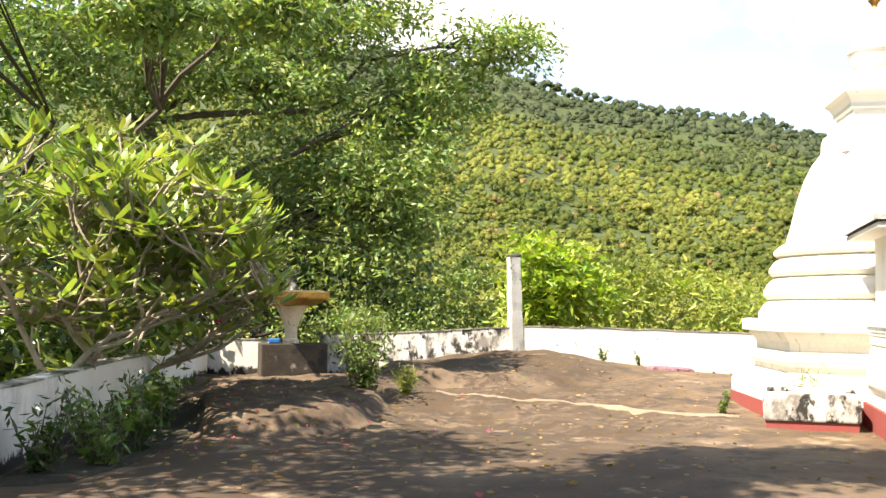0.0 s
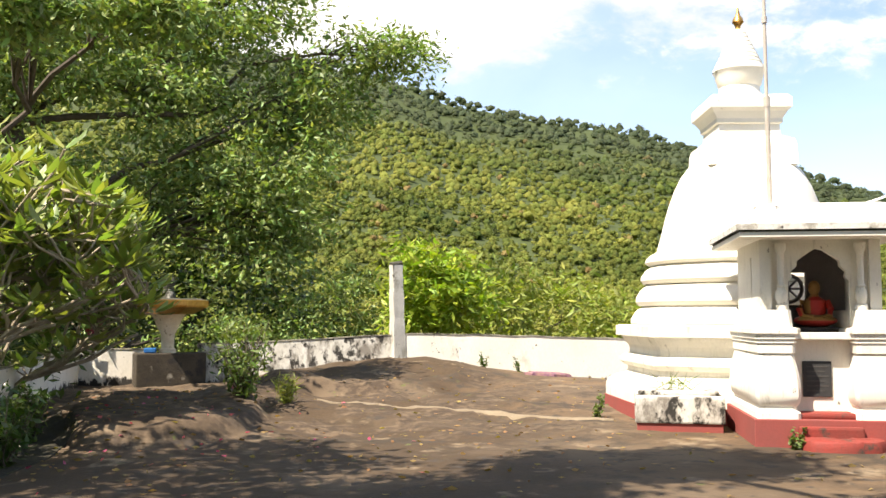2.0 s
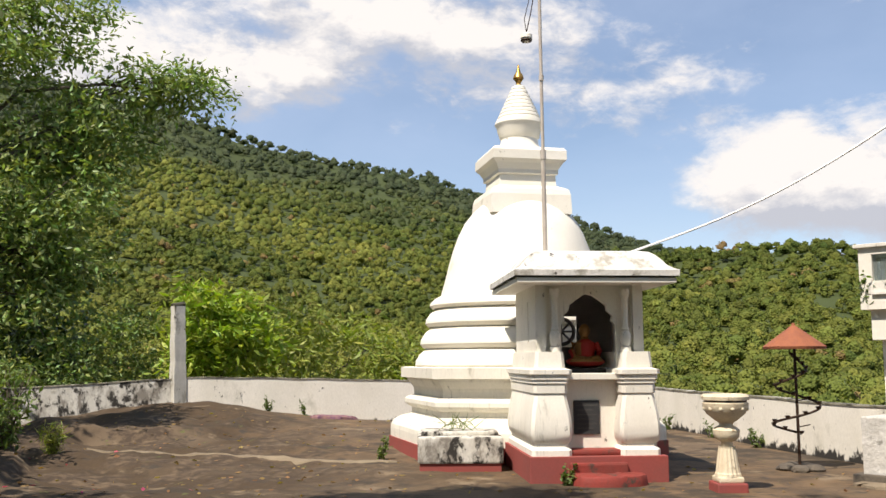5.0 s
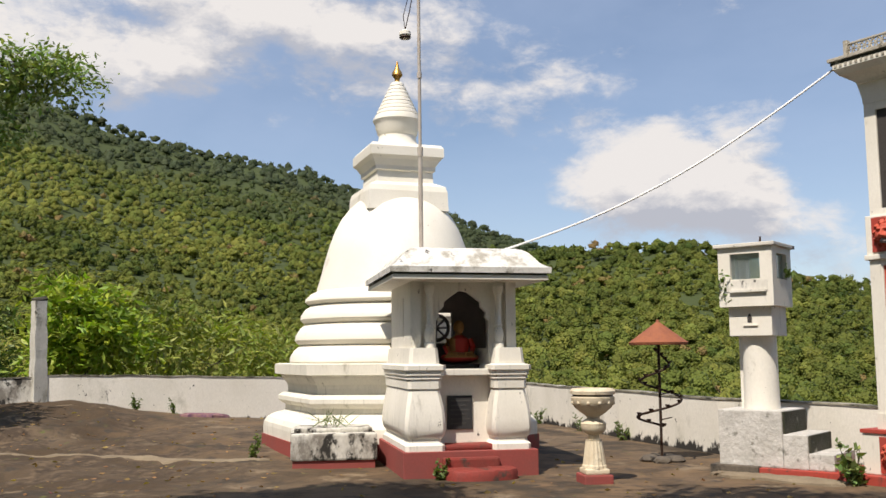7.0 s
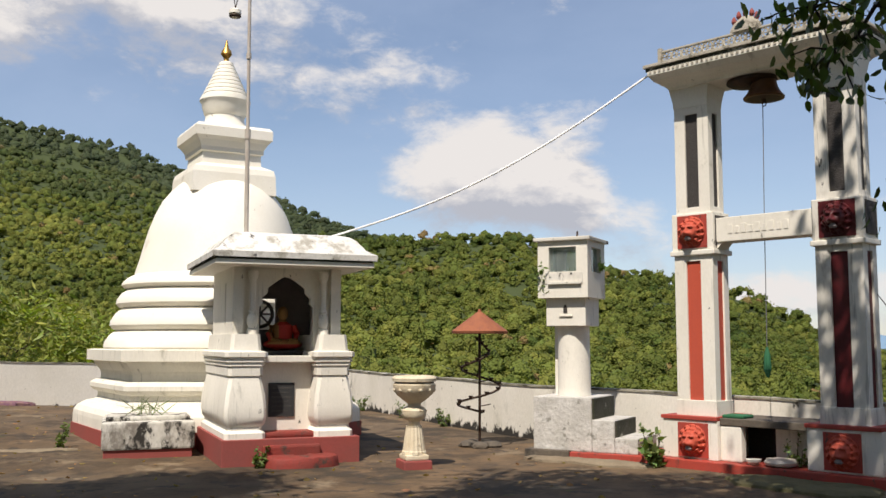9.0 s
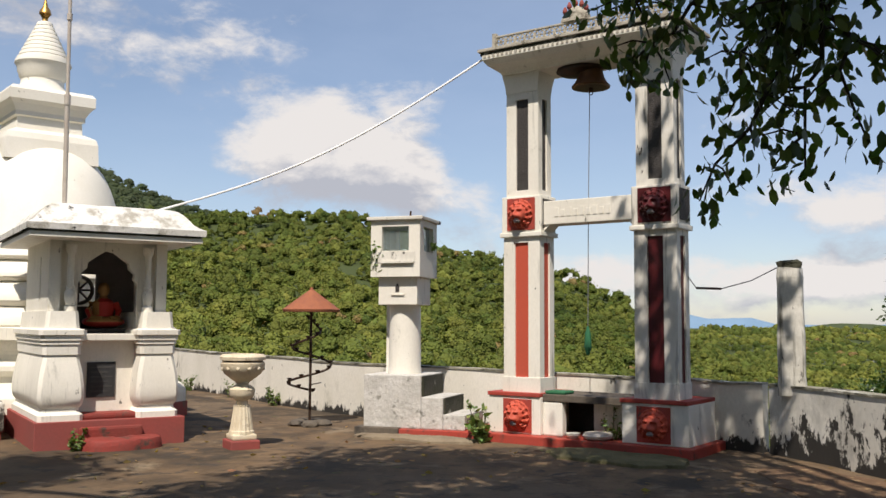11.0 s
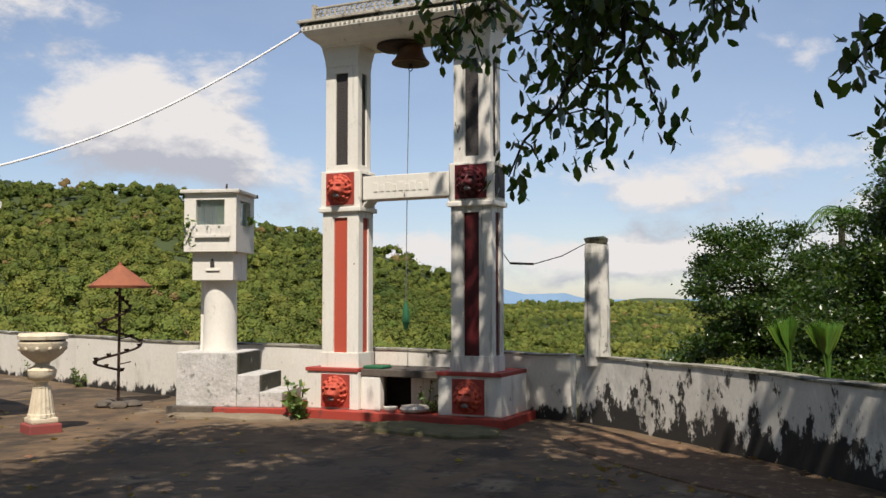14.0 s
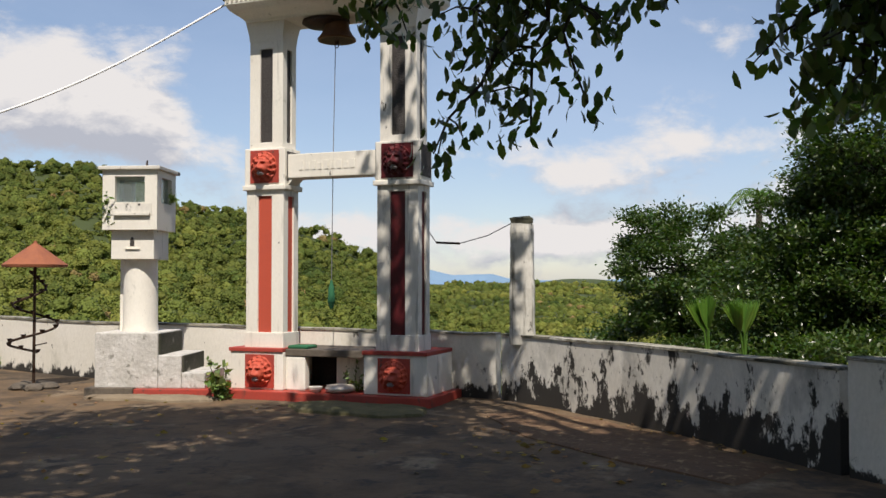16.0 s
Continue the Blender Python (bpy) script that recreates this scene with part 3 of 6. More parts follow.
def terrain(r, yaw):
    x, y = -r * math.sin(radians(yaw)), r * math.cos(radians(yaw))
    if r < 26:
        return yard(x, y)
    if r < 60:
        k = (r - 26) / 34
        k = k * k * (3 - 2 * k)
        return yard(x, y) * (1 - k) + hills(max(r, 48), yaw) * k
    return hills(r, yaw)


def build_ground():
    yaws = list(np.arange(42, -112.01, -0.45)) + list(np.arange(-118, -318, -6.0))
    radii = [0.0, 1.0] + list(np.geomspace(1.8, 27, 270)) + list(np.geomspace(28, 4600, 90))
    verts = [(-r * math.sin(radians(a)), r * math.cos(radians(a)), terrain(r, a if a > -180 else a + 360)) for r in radii[1:] for a in yaws]
    n = len(yaws)
    faces = [(i * n + k, i * n + (k + 1) % n, (i + 1) * n + (k + 1) % n, (i + 1) * n + k) for i in range(len(radii) - 2) for k in range(n)]
    verts.append((0, 0, yard(0, 0)))
    faces += [(len(verts) - 1, (k + 1) % n, k) for k in range(n)]
    me = bpy.data.meshes.new("ground")
    me.from_pydata(verts, [], [f[::-1] for f in faces])
    me.materials.append(M_ground)
    me.shade_smooth()
    return tagged(new("ground", me), "weathered bare dark rock falling away to wooded hills", "ground", kind="structure")


build_ground()


# ---- boundary walls ----
def wall_run(name, rows, thick, mat, label, caps=True):
    """A low masonry wall along (x, y, top) rows, with a worn coping laid on it."""
    def side(i):
        a, b = Vector(rows[max(i - 1, 0)][:2]), Vector(rows[min(i + 1, len(rows) - 1)][:2])
        d = (b - a).normalized()
        return Vector((-d.y, d.x))
    fine = []
    for (x0, y0, t0), (x1, y1, t1) in zip(rows, rows[1:]):
        k = max(1, int(math.dist((x0, y0), (x1, y1)) / 0.45))
        fine += [(x0 + (x1 - x0) * i / k, y0 + (y1 - y0) * i / k, t0 + (t1 - t0) * i / k) for i in range(k)]
    rows = fine + [rows[-1]]
    rng = random.Random(len(rows))
    wob = [rng.uniform(-0.012, 0.012) for _ in rows]

    def strip(half, low, high):
        bm, rings = bmesh.new(), []
        for i, (x, y, t) in enumerate(rows):
            n = side(i) * (half + wob[i] * 0.5)
            g = yard(x, y) - 0.25
            z0, z1 = (g, t + wob[i]) if low is None else (t + wob[i] + low, t + wob[i] + high)
            rings.append([bm.verts.new((x + n.x, y + n.y, z0)), bm.verts.new((x - n.x, y - n.y, z0)), bm.verts.new((x - n.x, y - n.y, z1)), bm.verts.new((x + n.x, y + n.y, z1))])
        for a, b in zip(rings, rings[1:]):
            for k in range(4):
                bm.faces.new((a[k], a[(k + 1) % 4], b[(k + 1) % 4], b[k]))
        bm.faces.new(rings[0])
        bm.faces.new(rings[-1][::-1])
        return bm

    ob = part(name, strip(thick / 2, None, 0), mat)
    tagged(ob, label, "wall", kind="structure")
    if caps:
        part("coping", strip(thick / 2 + 0.015, -0.004, 0.022), M_coping, ob, "dark mossy worn coping")
    return ob


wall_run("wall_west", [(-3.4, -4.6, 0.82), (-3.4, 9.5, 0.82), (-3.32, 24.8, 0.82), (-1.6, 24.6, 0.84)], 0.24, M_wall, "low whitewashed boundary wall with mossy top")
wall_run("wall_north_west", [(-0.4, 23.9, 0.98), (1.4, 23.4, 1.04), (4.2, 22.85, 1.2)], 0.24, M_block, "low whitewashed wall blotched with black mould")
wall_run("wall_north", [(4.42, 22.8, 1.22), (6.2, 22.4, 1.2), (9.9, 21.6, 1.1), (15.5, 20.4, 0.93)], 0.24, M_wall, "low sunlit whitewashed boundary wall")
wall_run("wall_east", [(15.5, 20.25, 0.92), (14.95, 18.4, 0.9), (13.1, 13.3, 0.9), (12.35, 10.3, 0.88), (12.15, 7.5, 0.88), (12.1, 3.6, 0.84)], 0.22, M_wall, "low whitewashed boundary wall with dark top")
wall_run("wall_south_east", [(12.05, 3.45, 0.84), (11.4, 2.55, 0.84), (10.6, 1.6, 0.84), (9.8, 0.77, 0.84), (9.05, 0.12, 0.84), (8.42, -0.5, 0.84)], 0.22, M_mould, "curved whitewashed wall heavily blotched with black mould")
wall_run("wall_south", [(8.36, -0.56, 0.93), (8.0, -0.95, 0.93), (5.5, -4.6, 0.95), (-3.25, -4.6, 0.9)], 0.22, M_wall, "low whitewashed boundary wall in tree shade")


def gate_post(x, y, ground, top, half, lean, label):
    p = thing("wall_post", pose(x, y, ground, 0, lean, 12), label, "post")
    h = top - ground
    rng = random.Random(int(h * 100))
    bm = lathe([(half * (1.5 - 0.14 * f) + rng.uniform(-0.008, 0.008), f * (h - 0.07)) for f in np.linspace(0, 1, 14)], 4, math.pi / 4)
    bmesh.ops.bevel(bm, geom=[e for e in bm.edges if abs(e.verts[0].co.z - e.verts[1].co.z) > 0.05], offset=0.02, segments=1, affect="EDGES")
    part("shaft", bm, M_post, p)
    cap = lathe([(half * 1.3, h - 0.075), (half * 1.28, h - 0.01), (half * 0.9, h + 0.02)], 4, math.pi / 4)
    for v in cap.verts:
        v.co += Vector((rng.uniform(-0.02, 0.02), rng.uniform(-0.02, 0.02), rng.uniform(-0.02, 0.02) if v.co.z > h - 0.05 else 0))
    part("post_cap", cap, M_cap, p, "dark weathered cap")
    return p


gate_post(4.32, 22.75, 0.5, 2.98, 0.14, -1.5, "leaning white-painted masonry post in the wall")
gate_post(11.86, 3.2, 0.74, 2.36, 0.15, 0, "white masonry post on the wall with dappled stains")


# ---- bell-shaped stupa ----
def stupa():
    s = thing("stupa", pose(8.77, 14.56, 0), "white-painted bell-shaped stupa with gilded finial", "stupa")
    hexa, square = radians(258.9), radians(299.9)
    part("foot_course", lathe([(2.5, -0.15), (2.5, 0.25)], 6, hexa), M_pink, s, "faded red painted foot course")
    part("base_moulding", lathe([(2.47, 0.25), (2.47, 0.40), (2.46, 0.47), (2.40, 0.55), (2.27, 0.62), (2.10, 0.655), (2.06, 0.70), (2.06, 0.78)], 6, hexa), M_plinth, s)
    part("middle_moulding", lathe([(2.06, 0.775), (2.13, 0.80), (2.20, 0.86), (2.20, 0.93), (2.12, 0.98), (2.02, 1.0), (2.02, 1.10)], 6, hexa), M_plinth, s)
    part("cornice", lathe([(2.02, 1.095), (2.04, 1.15), (2.13, 1.25), (2.16, 1.30), (2.27, 1.315), (2.27, 1.485), (2.20, 1.50)], 6, hexa), M_plinth, s, "weathered cornice streaked with grey")
    for z0, z1, r in ((1.47, 1.80, 1.90), (1.83, 2.17, 1.81), (2.20, 2.50, 1.72), (2.53, 2.74, 1.64)):
        h = z1 - z0
        part("terrace_ring", lathe([(r - 0.12, z0 - 0.035), (r - 0.03, z0), (r + 0.015, z0 + h * 0.18), (r + 0.005, z0 + h * 0.42), (r - 0.07, z0 + h * 0.78), (r - 0.16, z1), (r - 0.2, z1 + 0.02)], 72), M_dome, s, smooth=True)
    part("dome", lathe([(1.46, 2.70), (1.44, 2.82), (1.385, 3.0), (1.31, 3.3), (1.235, 3.56), (1.14, 3.82), (1.02, 4.06), (0.87, 4.25), (0.68, 4.42), (0.45, 4.55), (0.2, 4.62)], 72), M_dome, s, "smooth white dome with flaking paint", True)
    part("dome_collar", lathe([(1.04, 4.16), (1.02, 4.50), (0.98, 4.60), (0.76, 4.68)], 4, square), M_dome, s)
    part("harmika", lathe([(0.74, 4.66), (0.72, 4.88), (0.78, 4.90), (0.78, 4.97), (0.87, 5.08), (0.955, 5.14), (0.955, 5.30), (0.89, 5.36)], 4, square), M_dome, s, "square white cornice block")
    part("neck", lathe([(0.45, 5.35), (0.42, 5.42), (0.35, 5.52), (0.34, 5.62), (0.37, 5.66), (0.38, 5.72), (0.40, 5.76), (0.41, 5.84), (0.45, 5.90), (0.44, 5.95)], 48), M_dome, s, smooth=True)
    for k in range(9):
        z, r = 5.94 + k * 0.078, 0.425 - k * 0.036
        part("spire_ring", lathe([(r - 0.02, z), (r, z + 0.012), (r - 0.012, z + 0.06), (r - 0.045, z + 0.08)], 40), M_dome, s, smooth=True)
    part("finial", lathe([(0.07, 6.62), (0.045, 6.68), (0.05, 6.72), (0.10, 6.79), (0.085, 6.85), (0.05, 6.90), (0.035, 6.94), (0.012, 7.05)], 24), M_gold, s, "gilded metal finial", True)
    return s


stupa()


# ---- offering block before the stupa ----
def offering_block():
    a = Vector((5.80, 12.62, 0))
    m = Matrix.Translation(a) @ Matrix.Rotation(radians(-25), 4, "Z")
    t = thing("offering_block", m, "white offering block covered in black mould", "altar")
    part("foot", boxes((0.03, 1.22, 0.03, 1.0, -0.05, 0.12), bevel=0.01), M_pink, t, "dark red painted foot")
    part("body", boxes((0, 1.25, 0, 1.05, 0.12, 0.5), bevel=0.03), M_block, t)
    part("top_slab", boxes((0.05, 1.2, 0.3, 1.05, 0.496, 0.56), bevel=0.02), M_block, t)
    g = thing("grass_tuft", m @ pose(0.62, 0.6, 0.555), "thin green grass growing on the offering block", "grass")
    rng = np.random.default_rng(4)
    n = 46
    c = np.column_stack([rng.normal(0, 0.14, n), rng.normal(0, 0.08, n), rng.uniform(0.04, 0.16, n)])
    d = unit_rows(np.column_stack([rng.normal(0, 1, n), rng.normal(0, 0.5, n), rng.uniform(0.2, 0.9, n)])) * 0.17
    quads_mesh("grass", c, d, unit_rows(np.cross(d, rng.normal(size=(n, 3)))) * 0.008, M_leaf_weed, g)
    return t


offering_block()


# ---- image shrine ----
SHRINE = Matrix.Translation((6.57, 10.78, 0)) @ Matrix.Rotation(radians(-22), 4, "Z")


def bulged_side(x0, x1, y0, y1, name, parent):
    """A pedestal wall with a swelling profile on all four sides."""
    cx, cy, hx, hy = (x0 + x1) / 2, (y0 + y1) / 2, (x1 - x0) / 2, (y1 - y0) / 2
    rows = [(0.06, 0.34), (0.06, 0.42), (0.02, 0.46), (0.02, 0.50), (0.05, 0.54), (0.07, 0.64), (0.065, 0.76), (0.048, 0.92), (0.022, 1.05), (0.0, 1.16), (0.02, 1.17), (0.02, 1.29), (0.035, 1.30),
            (0.03, 1.34), (0.05, 1.35), (0.05, 1.41), (0.075, 1.42), (0.075, 1.48), (0.0, 1.50), (-0.02, 1.72)]
    bm, rings = bmesh.new(), []
    ch = 0.045
    for o, z in rows:
        ax, ay = hx + o, hy + o
        pts = [(-ax + ch, -ay), (ax - ch, -ay), (ax, -ay + ch), (ax, ay - ch), (ax - ch, ay), (-ax + ch, ay), (-ax, ay - ch), (-ax, -ay + ch)]
        rings.append([bm.verts.new((cx + px, cy + py, z)) for px, py in pts])
    for a, b in zip(rings, rings[1:]):
        for k in range(8):
            bm.faces.new((a[k], a[(k + 1) % 8], b[(k + 1) % 8], b[k]))
    bm.faces.new(rings[0][::-1])
    bm.faces.new(rings[-1])
    return part(name, bm, M_white, parent, smooth=True)


def shrine():
    s = thing("image_shrine", SHRINE, "white roofed image shrine on a red plinth", "shrine")
    part("plinth", boxes((0, 1.86, 0, 2.3, -0.1, 0.345), bevel=0.012), M_pink, s, "faded red painted plinth")
    bulged_side(0.1, 0.52, 0.1, 2.15, "pedestal", s)
    bulged_side(1.30, 1.72, 0.1, 2.15, "pedestal", s)
    part("recess_wall", boxes((0.5, 1.32, 0.42, 0.55, 0.34, 1.36)), M_white, s)
    shelf = part("shelf", boxes((0.53, 1.29, 0.24, 2.1, 1.34, 1.43), bevel=0.012), M_white, s, "stained white shelf")
    plaque = part("plaque", boxes((0.68, 1.04, 0.395, 0.42, 0.60, 1.06), bevel=0.006), M_plaque, s, "dark engraved plaque")
    for k in range(6):
        part("engraved_line", boxes((0.73, 1.0 - 0.05 * (k % 2), 0.391, 0.396, 0.98 - k * 0.062, 1.0 - k * 0.062)), M_plaque_line, plaque)
    # upper walls with a cusped niche
    z0, z1 = 1.70, 2.66
    part("side_wall", boxes((0.16, 0.30, 0.32, 0.9, z0, z1), (0.16, 0.30, 0.98, 2.05, z0, z1), (0.16, 0.30, 0.9, 0.98, z0, 1.84), (0.16, 0.30, 0.9, 0.98, 2.44, z1)), M_white, s)
    part("side_wall", boxes((1.52, 1.66, 0.32, 2.05, z0, z1)), M_white, s)
    for k in range(4):
        part("vent_bar", boxes((0.18, 0.28, 0.9, 0.98, 1.94 + k * 0.13, 1.97 + k * 0.13)), M_white, s)
    # front screen: an outline with a stepped arch opening, drawn out in depth
    half = [(0.36, 0.0), (0.36, 0.66), (0.31, 0.72), (0.325, 0.79), (0.25, 0.86), (0.245, 0.93), (0.15, 1.0), (0.05, 1.07), (0.0, 1.09)]
    arch = [(0.91 - dx - 0.02, 1.43 + h) for dx, h in half] + [(0.91 + dx + 0.02, 1.43 + h) for dx, h in half[-2::-1]]
    outline = [(0.30, 1.43), *arch, (1.52, 1.43), (1.52, 2.66), (0.30, 2.66)]
    part("niche_screen", extrude_profile(outline, 0.40, 0.50), M_white, s)
    # niche back and ceiling are a darker grey-brown than the white walls
    part("niche_back", boxes((1.0, 1.55, 1.50, 1.58, 1.43, 2.64), (0.28, 0.56, 1.50, 1.58, 1.43, 2.64), (0.56, 1.0, 1.50, 1.58, 2.26, 2.64), (0.56, 1.0, 1.50, 1.58, 1.43, 1.80)), M_niche, s, "dull grey-brown niche wall")
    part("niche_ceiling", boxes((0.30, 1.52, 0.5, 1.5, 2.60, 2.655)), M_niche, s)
    for x in (0.42, 1.40):
        part("baluster", lathe([(0.075, 1.72), (0.075, 1.78), (0.05, 1.80), (0.075, 1.88), (0.07, 1.96), (0.045, 2.0), (0.06, 2.03), (0.04, 2.06), (0.042, 2.45), (0.07, 2.5), (0.07, 2.58)], 20, centre=(x, 0.30)), M_white, s, smooth=True)
    part("rear_base", boxes((0.55, 1.28, 0.55, 2.1, 0.34, 1.338)), M_white, s)
    # roof: slab with a swelling hipped cap and a flat top
    part("eave_soffit", boxes((-0.165, 1.985, -0.185, 2.385, 2.635, 2.695)), M_white, s)
    # thin dark band between the soffit and the roof
    part("eave_band", boxes((-0.15, 1.97, -0.17, 2.37, 2.694, 2.724)), M_cap, s, "thin dark band along the eave edge")
    bm, rings = bmesh.new(), []
    for o, z in ((0.20, 2.722), (0.205, 2.80), (0.14, 2.83), (0.07, 2.88), (0.02, 2.95), (-0.04, 3.02), (-0.11, 3.07), (-0.2, 3.095), (-0.5, 3.10)):
        rings.append([bm.verts.new((x, y, z)) for x, y in ((-o, -o - 0.02), (1.82 + o, -o - 0.02), (1.82 + o, 2.2 + o), (-o, 2.2 + o))])
    for a, b in zip(rings, rings[1:]):
        for k in range(4):
            bm.faces.new((a[k], a[(k + 1) % 4], b[(k + 1) % 4], b[k]))
    bm.faces.new(rings[-1])
    part("roof", bm, M_roof, s, "whitewashed cement roof with flaking patches", True)
    # two worn steps: a low rounded one and a broken slab behind it
    rng = random.Random(77)

    def worn_step(cx, cy, rx, ry, z0, z1, chip):
        bm, rings = bmesh.new(), []
        n = 44
        edge = [1 + 0.05 * noise.noise(Vector((math.cos(k * math.tau / n) * 2, math.sin(k * math.tau / n) * 2, z1 * 9))) - chip * max(0, noise.noise(Vector((k * 0.35, z1 * 5, 1.0)))) for k in range(n)]
        for f, z in ((1.02, z0), (1.0, z0 + (z1 - z0) * 0.5), (0.985, z1 - 0.035), (0.95, z1 - 0.008), (0.75, z1), (0.3, z1)):
            rings.append([bm.verts.new((cx + rx * f * edge[k] * math.cos(k * math.tau / n), cy + ry * f * edge[k] * math.sin(k * math.tau / n), z + (rng.uniform(-0.012, 0.008) if z > z0 else 0))) for k in range(n)])
        for a, b in zip(rings, rings[1:]):
            for k in range(n):
                bm.faces.new((a[k], a[(k + 1) % n], b[(k + 1) % n], b[k]))
        bm.faces.new(rings[-1])
        bm.faces.new(rings[0][::-1])
        part("step", bm, M_step, s, "worn and chipped red painted step", True)
    worn_step(1.02, -0.16, 0.50, 0.34, -0.05, 0.14, 0.08)
    part("step", boxes((0.52, 1.30, -0.07, 0.30, -0.05, 0.265), bevel=0.03), M_step, s, "worn and chipped red painted step")
    part("step", boxes((0.54, 1.27, 0.10, 0.44, 0.34, 0.42), bevel=0.03), M_step, s, "worn and chipped red painted step")


shrine()


def seated_statue():
    """A seated robed figure, kept as one plain shape on a low dais."""
    bm = bmesh.new()
    bmesh.ops.create_uvsphere(bm, u_segments=24, v_segments=12, radius=1, matrix=Matrix.Translation((0, -0.03, 0.10)) @ Matrix.Diagonal((0.31, 0.20, 0.09, 1)))
    lathe([(0.16, 0.08), (0.15, 0.2), (0.165, 0.34), (0.15, 0.40), (0.07, 0.45), (0.05, 0.5)], 24, sy=0.72, bm=bm)
    for s in (-1, 1):
        tube([(s * 0.17, 0, 0.39), (s * 0.22, -0.02, 0.27), (s * 0.19, -0.10, 0.16), (s * 0.05, -0.18, 0.15)], [0.05, 0.05, 0.045, 0.035], 10, bm)
    bmesh.ops.create_uvsphere(bm, u_segments=20, v_segments=12, radius=1, matrix=Matrix.Translation((0, 0, 0.58)) @ Matrix.Diagonal((0.085, 0.09, 0.11, 1)))
    bm.faces.ensure_lookup_table()
    for fc in bm.faces:
        c = fc.calc_center_median()
        if c.z > 0.47 or (c.x < -0.08 and c.z > 0.24) or (c.y < -0.13 and 0.11 < c.z < 0.2):
            fc.material_index = 1
    me_ob = part("seated_statue", bm, M_robe, None, smooth=True)
    me_ob.data.materials.append(M_gold_paint)
    me_ob.matrix_world = SHRINE @ pose(0.98, 0.95, 1.49) @ Matrix.Diagonal((0.92, 0.92, 0.92, 1))
    tagged(me_ob, "seated red-robed painted statue inside the niche", "statue")
    d = part("statue_dais", boxes((-0.34, 0.34, -0.24, 0.22, 0, 0.062), bevel=0.015), M_dark, None)
    d.matrix_world = SHRINE @ pose(0.98, 0.95, 1.43)
    tagged(d, "dark low dais under the seated statue", "pedestal")
    w = thing("openwork_wheel", SHRINE @ pose(0.75, 1.47, 2.03), "dark openwork wheel set in the niche window", "ornament")
    bm = bmesh.new()
    tube([(0.19 * math.cos(a), 0, 0.19 * math.sin(a)) for a in np.linspace(0, math.tau, 29)], 0.028, 8, bm)
    part("rim", bm, M_niche, w)
    for k in range(4):
        c, s_ = math.cos(k * math.pi / 4), math.sin(k * math.pi / 4)
        part("spoke", tube([(-0.19 * c, 0, -0.19 * s_), (0.19 * c, 0, 0.19 * s_)], 0.016, 6), M_niche, w)
    hub = bmesh.new()
    bmesh.ops.create_uvsphere(hub, u_segments=12, v_segments=8, radius=0.045)
    part("hub", hub, M_niche, w)


seated_statue()


def flag_pole():
    p = thing("roof_pole", pose(0, 0, 0), "thin galvanised pole standing on the shrine roof", "pole")
    a, b = Vector((7.16, 11.24, 3.06)), Vector((6.90, 10.90, 8.4))
    part("lower_pipe", tube([a, a.lerp(b, 0.27)], 0.032, 12), M_steel, p)
    part("upper_pipe", tube([a.lerp(b, 0.27), b], 0.024, 12), M_steel, p)
    part("coupling", tube([a.lerp(b, 0.26), a.lerp(b, 0.285)], 0.042, 12), M_steel, p)
    part("coupling", tube([a.lerp(b, 0.47), a.lerp(b, 0.485)], 0.036, 12), M_steel, p)
    part("foot_socket", lathe([(0.07, 0.0), (0.07, 0.05), (0.04, 0.07)], 16), M_cap, p).location = (7.16, 11.24, 3.06)
    top = a.lerp(b, 0.78)
    l = thing("hanging_lamp", pose(6.80, 11.08, 6.14), "small white lamp hanging on wires from the pole", "lamp")
    part("shade", lathe([(0.03, 0.10), (0.08, 0.07), (0.085, 0.02), (0.07, 0.0)], 24), M_white, l, smooth=True)
    part("lamp_ring", lathe([(0.07, -0.03), (0.085, -0.015), (0.08, 0.0)], 24), M_iron, l, smooth=True)
    bulb = bmesh.new()
    bmesh.ops.create_uvsphere(bulb, u_segments=16, v_segments=10, radius=0.05)
    part("bulb", bulb, M_white, l, smooth=True)
    q = top - Vector((6.80, 11.08, 6.14))
    part("lamp_wire", tube([(0, 0, 0.1), (q.x * 0.2 + 0.03, q.y * 0.3, 0.4), (q.x, q.y, q.z)], 0.008, 5), M_iron, l)
    part("lamp_wire", tube([(0, 0, 0.1), (-0.03, 0.0, 0.3), (q.x * 0.6, q.y * 0.7, q.z * 0.8), (q.x, q.y, q.z + 0.3)], 0.006, 5), M_iron, l)


flag_pole()


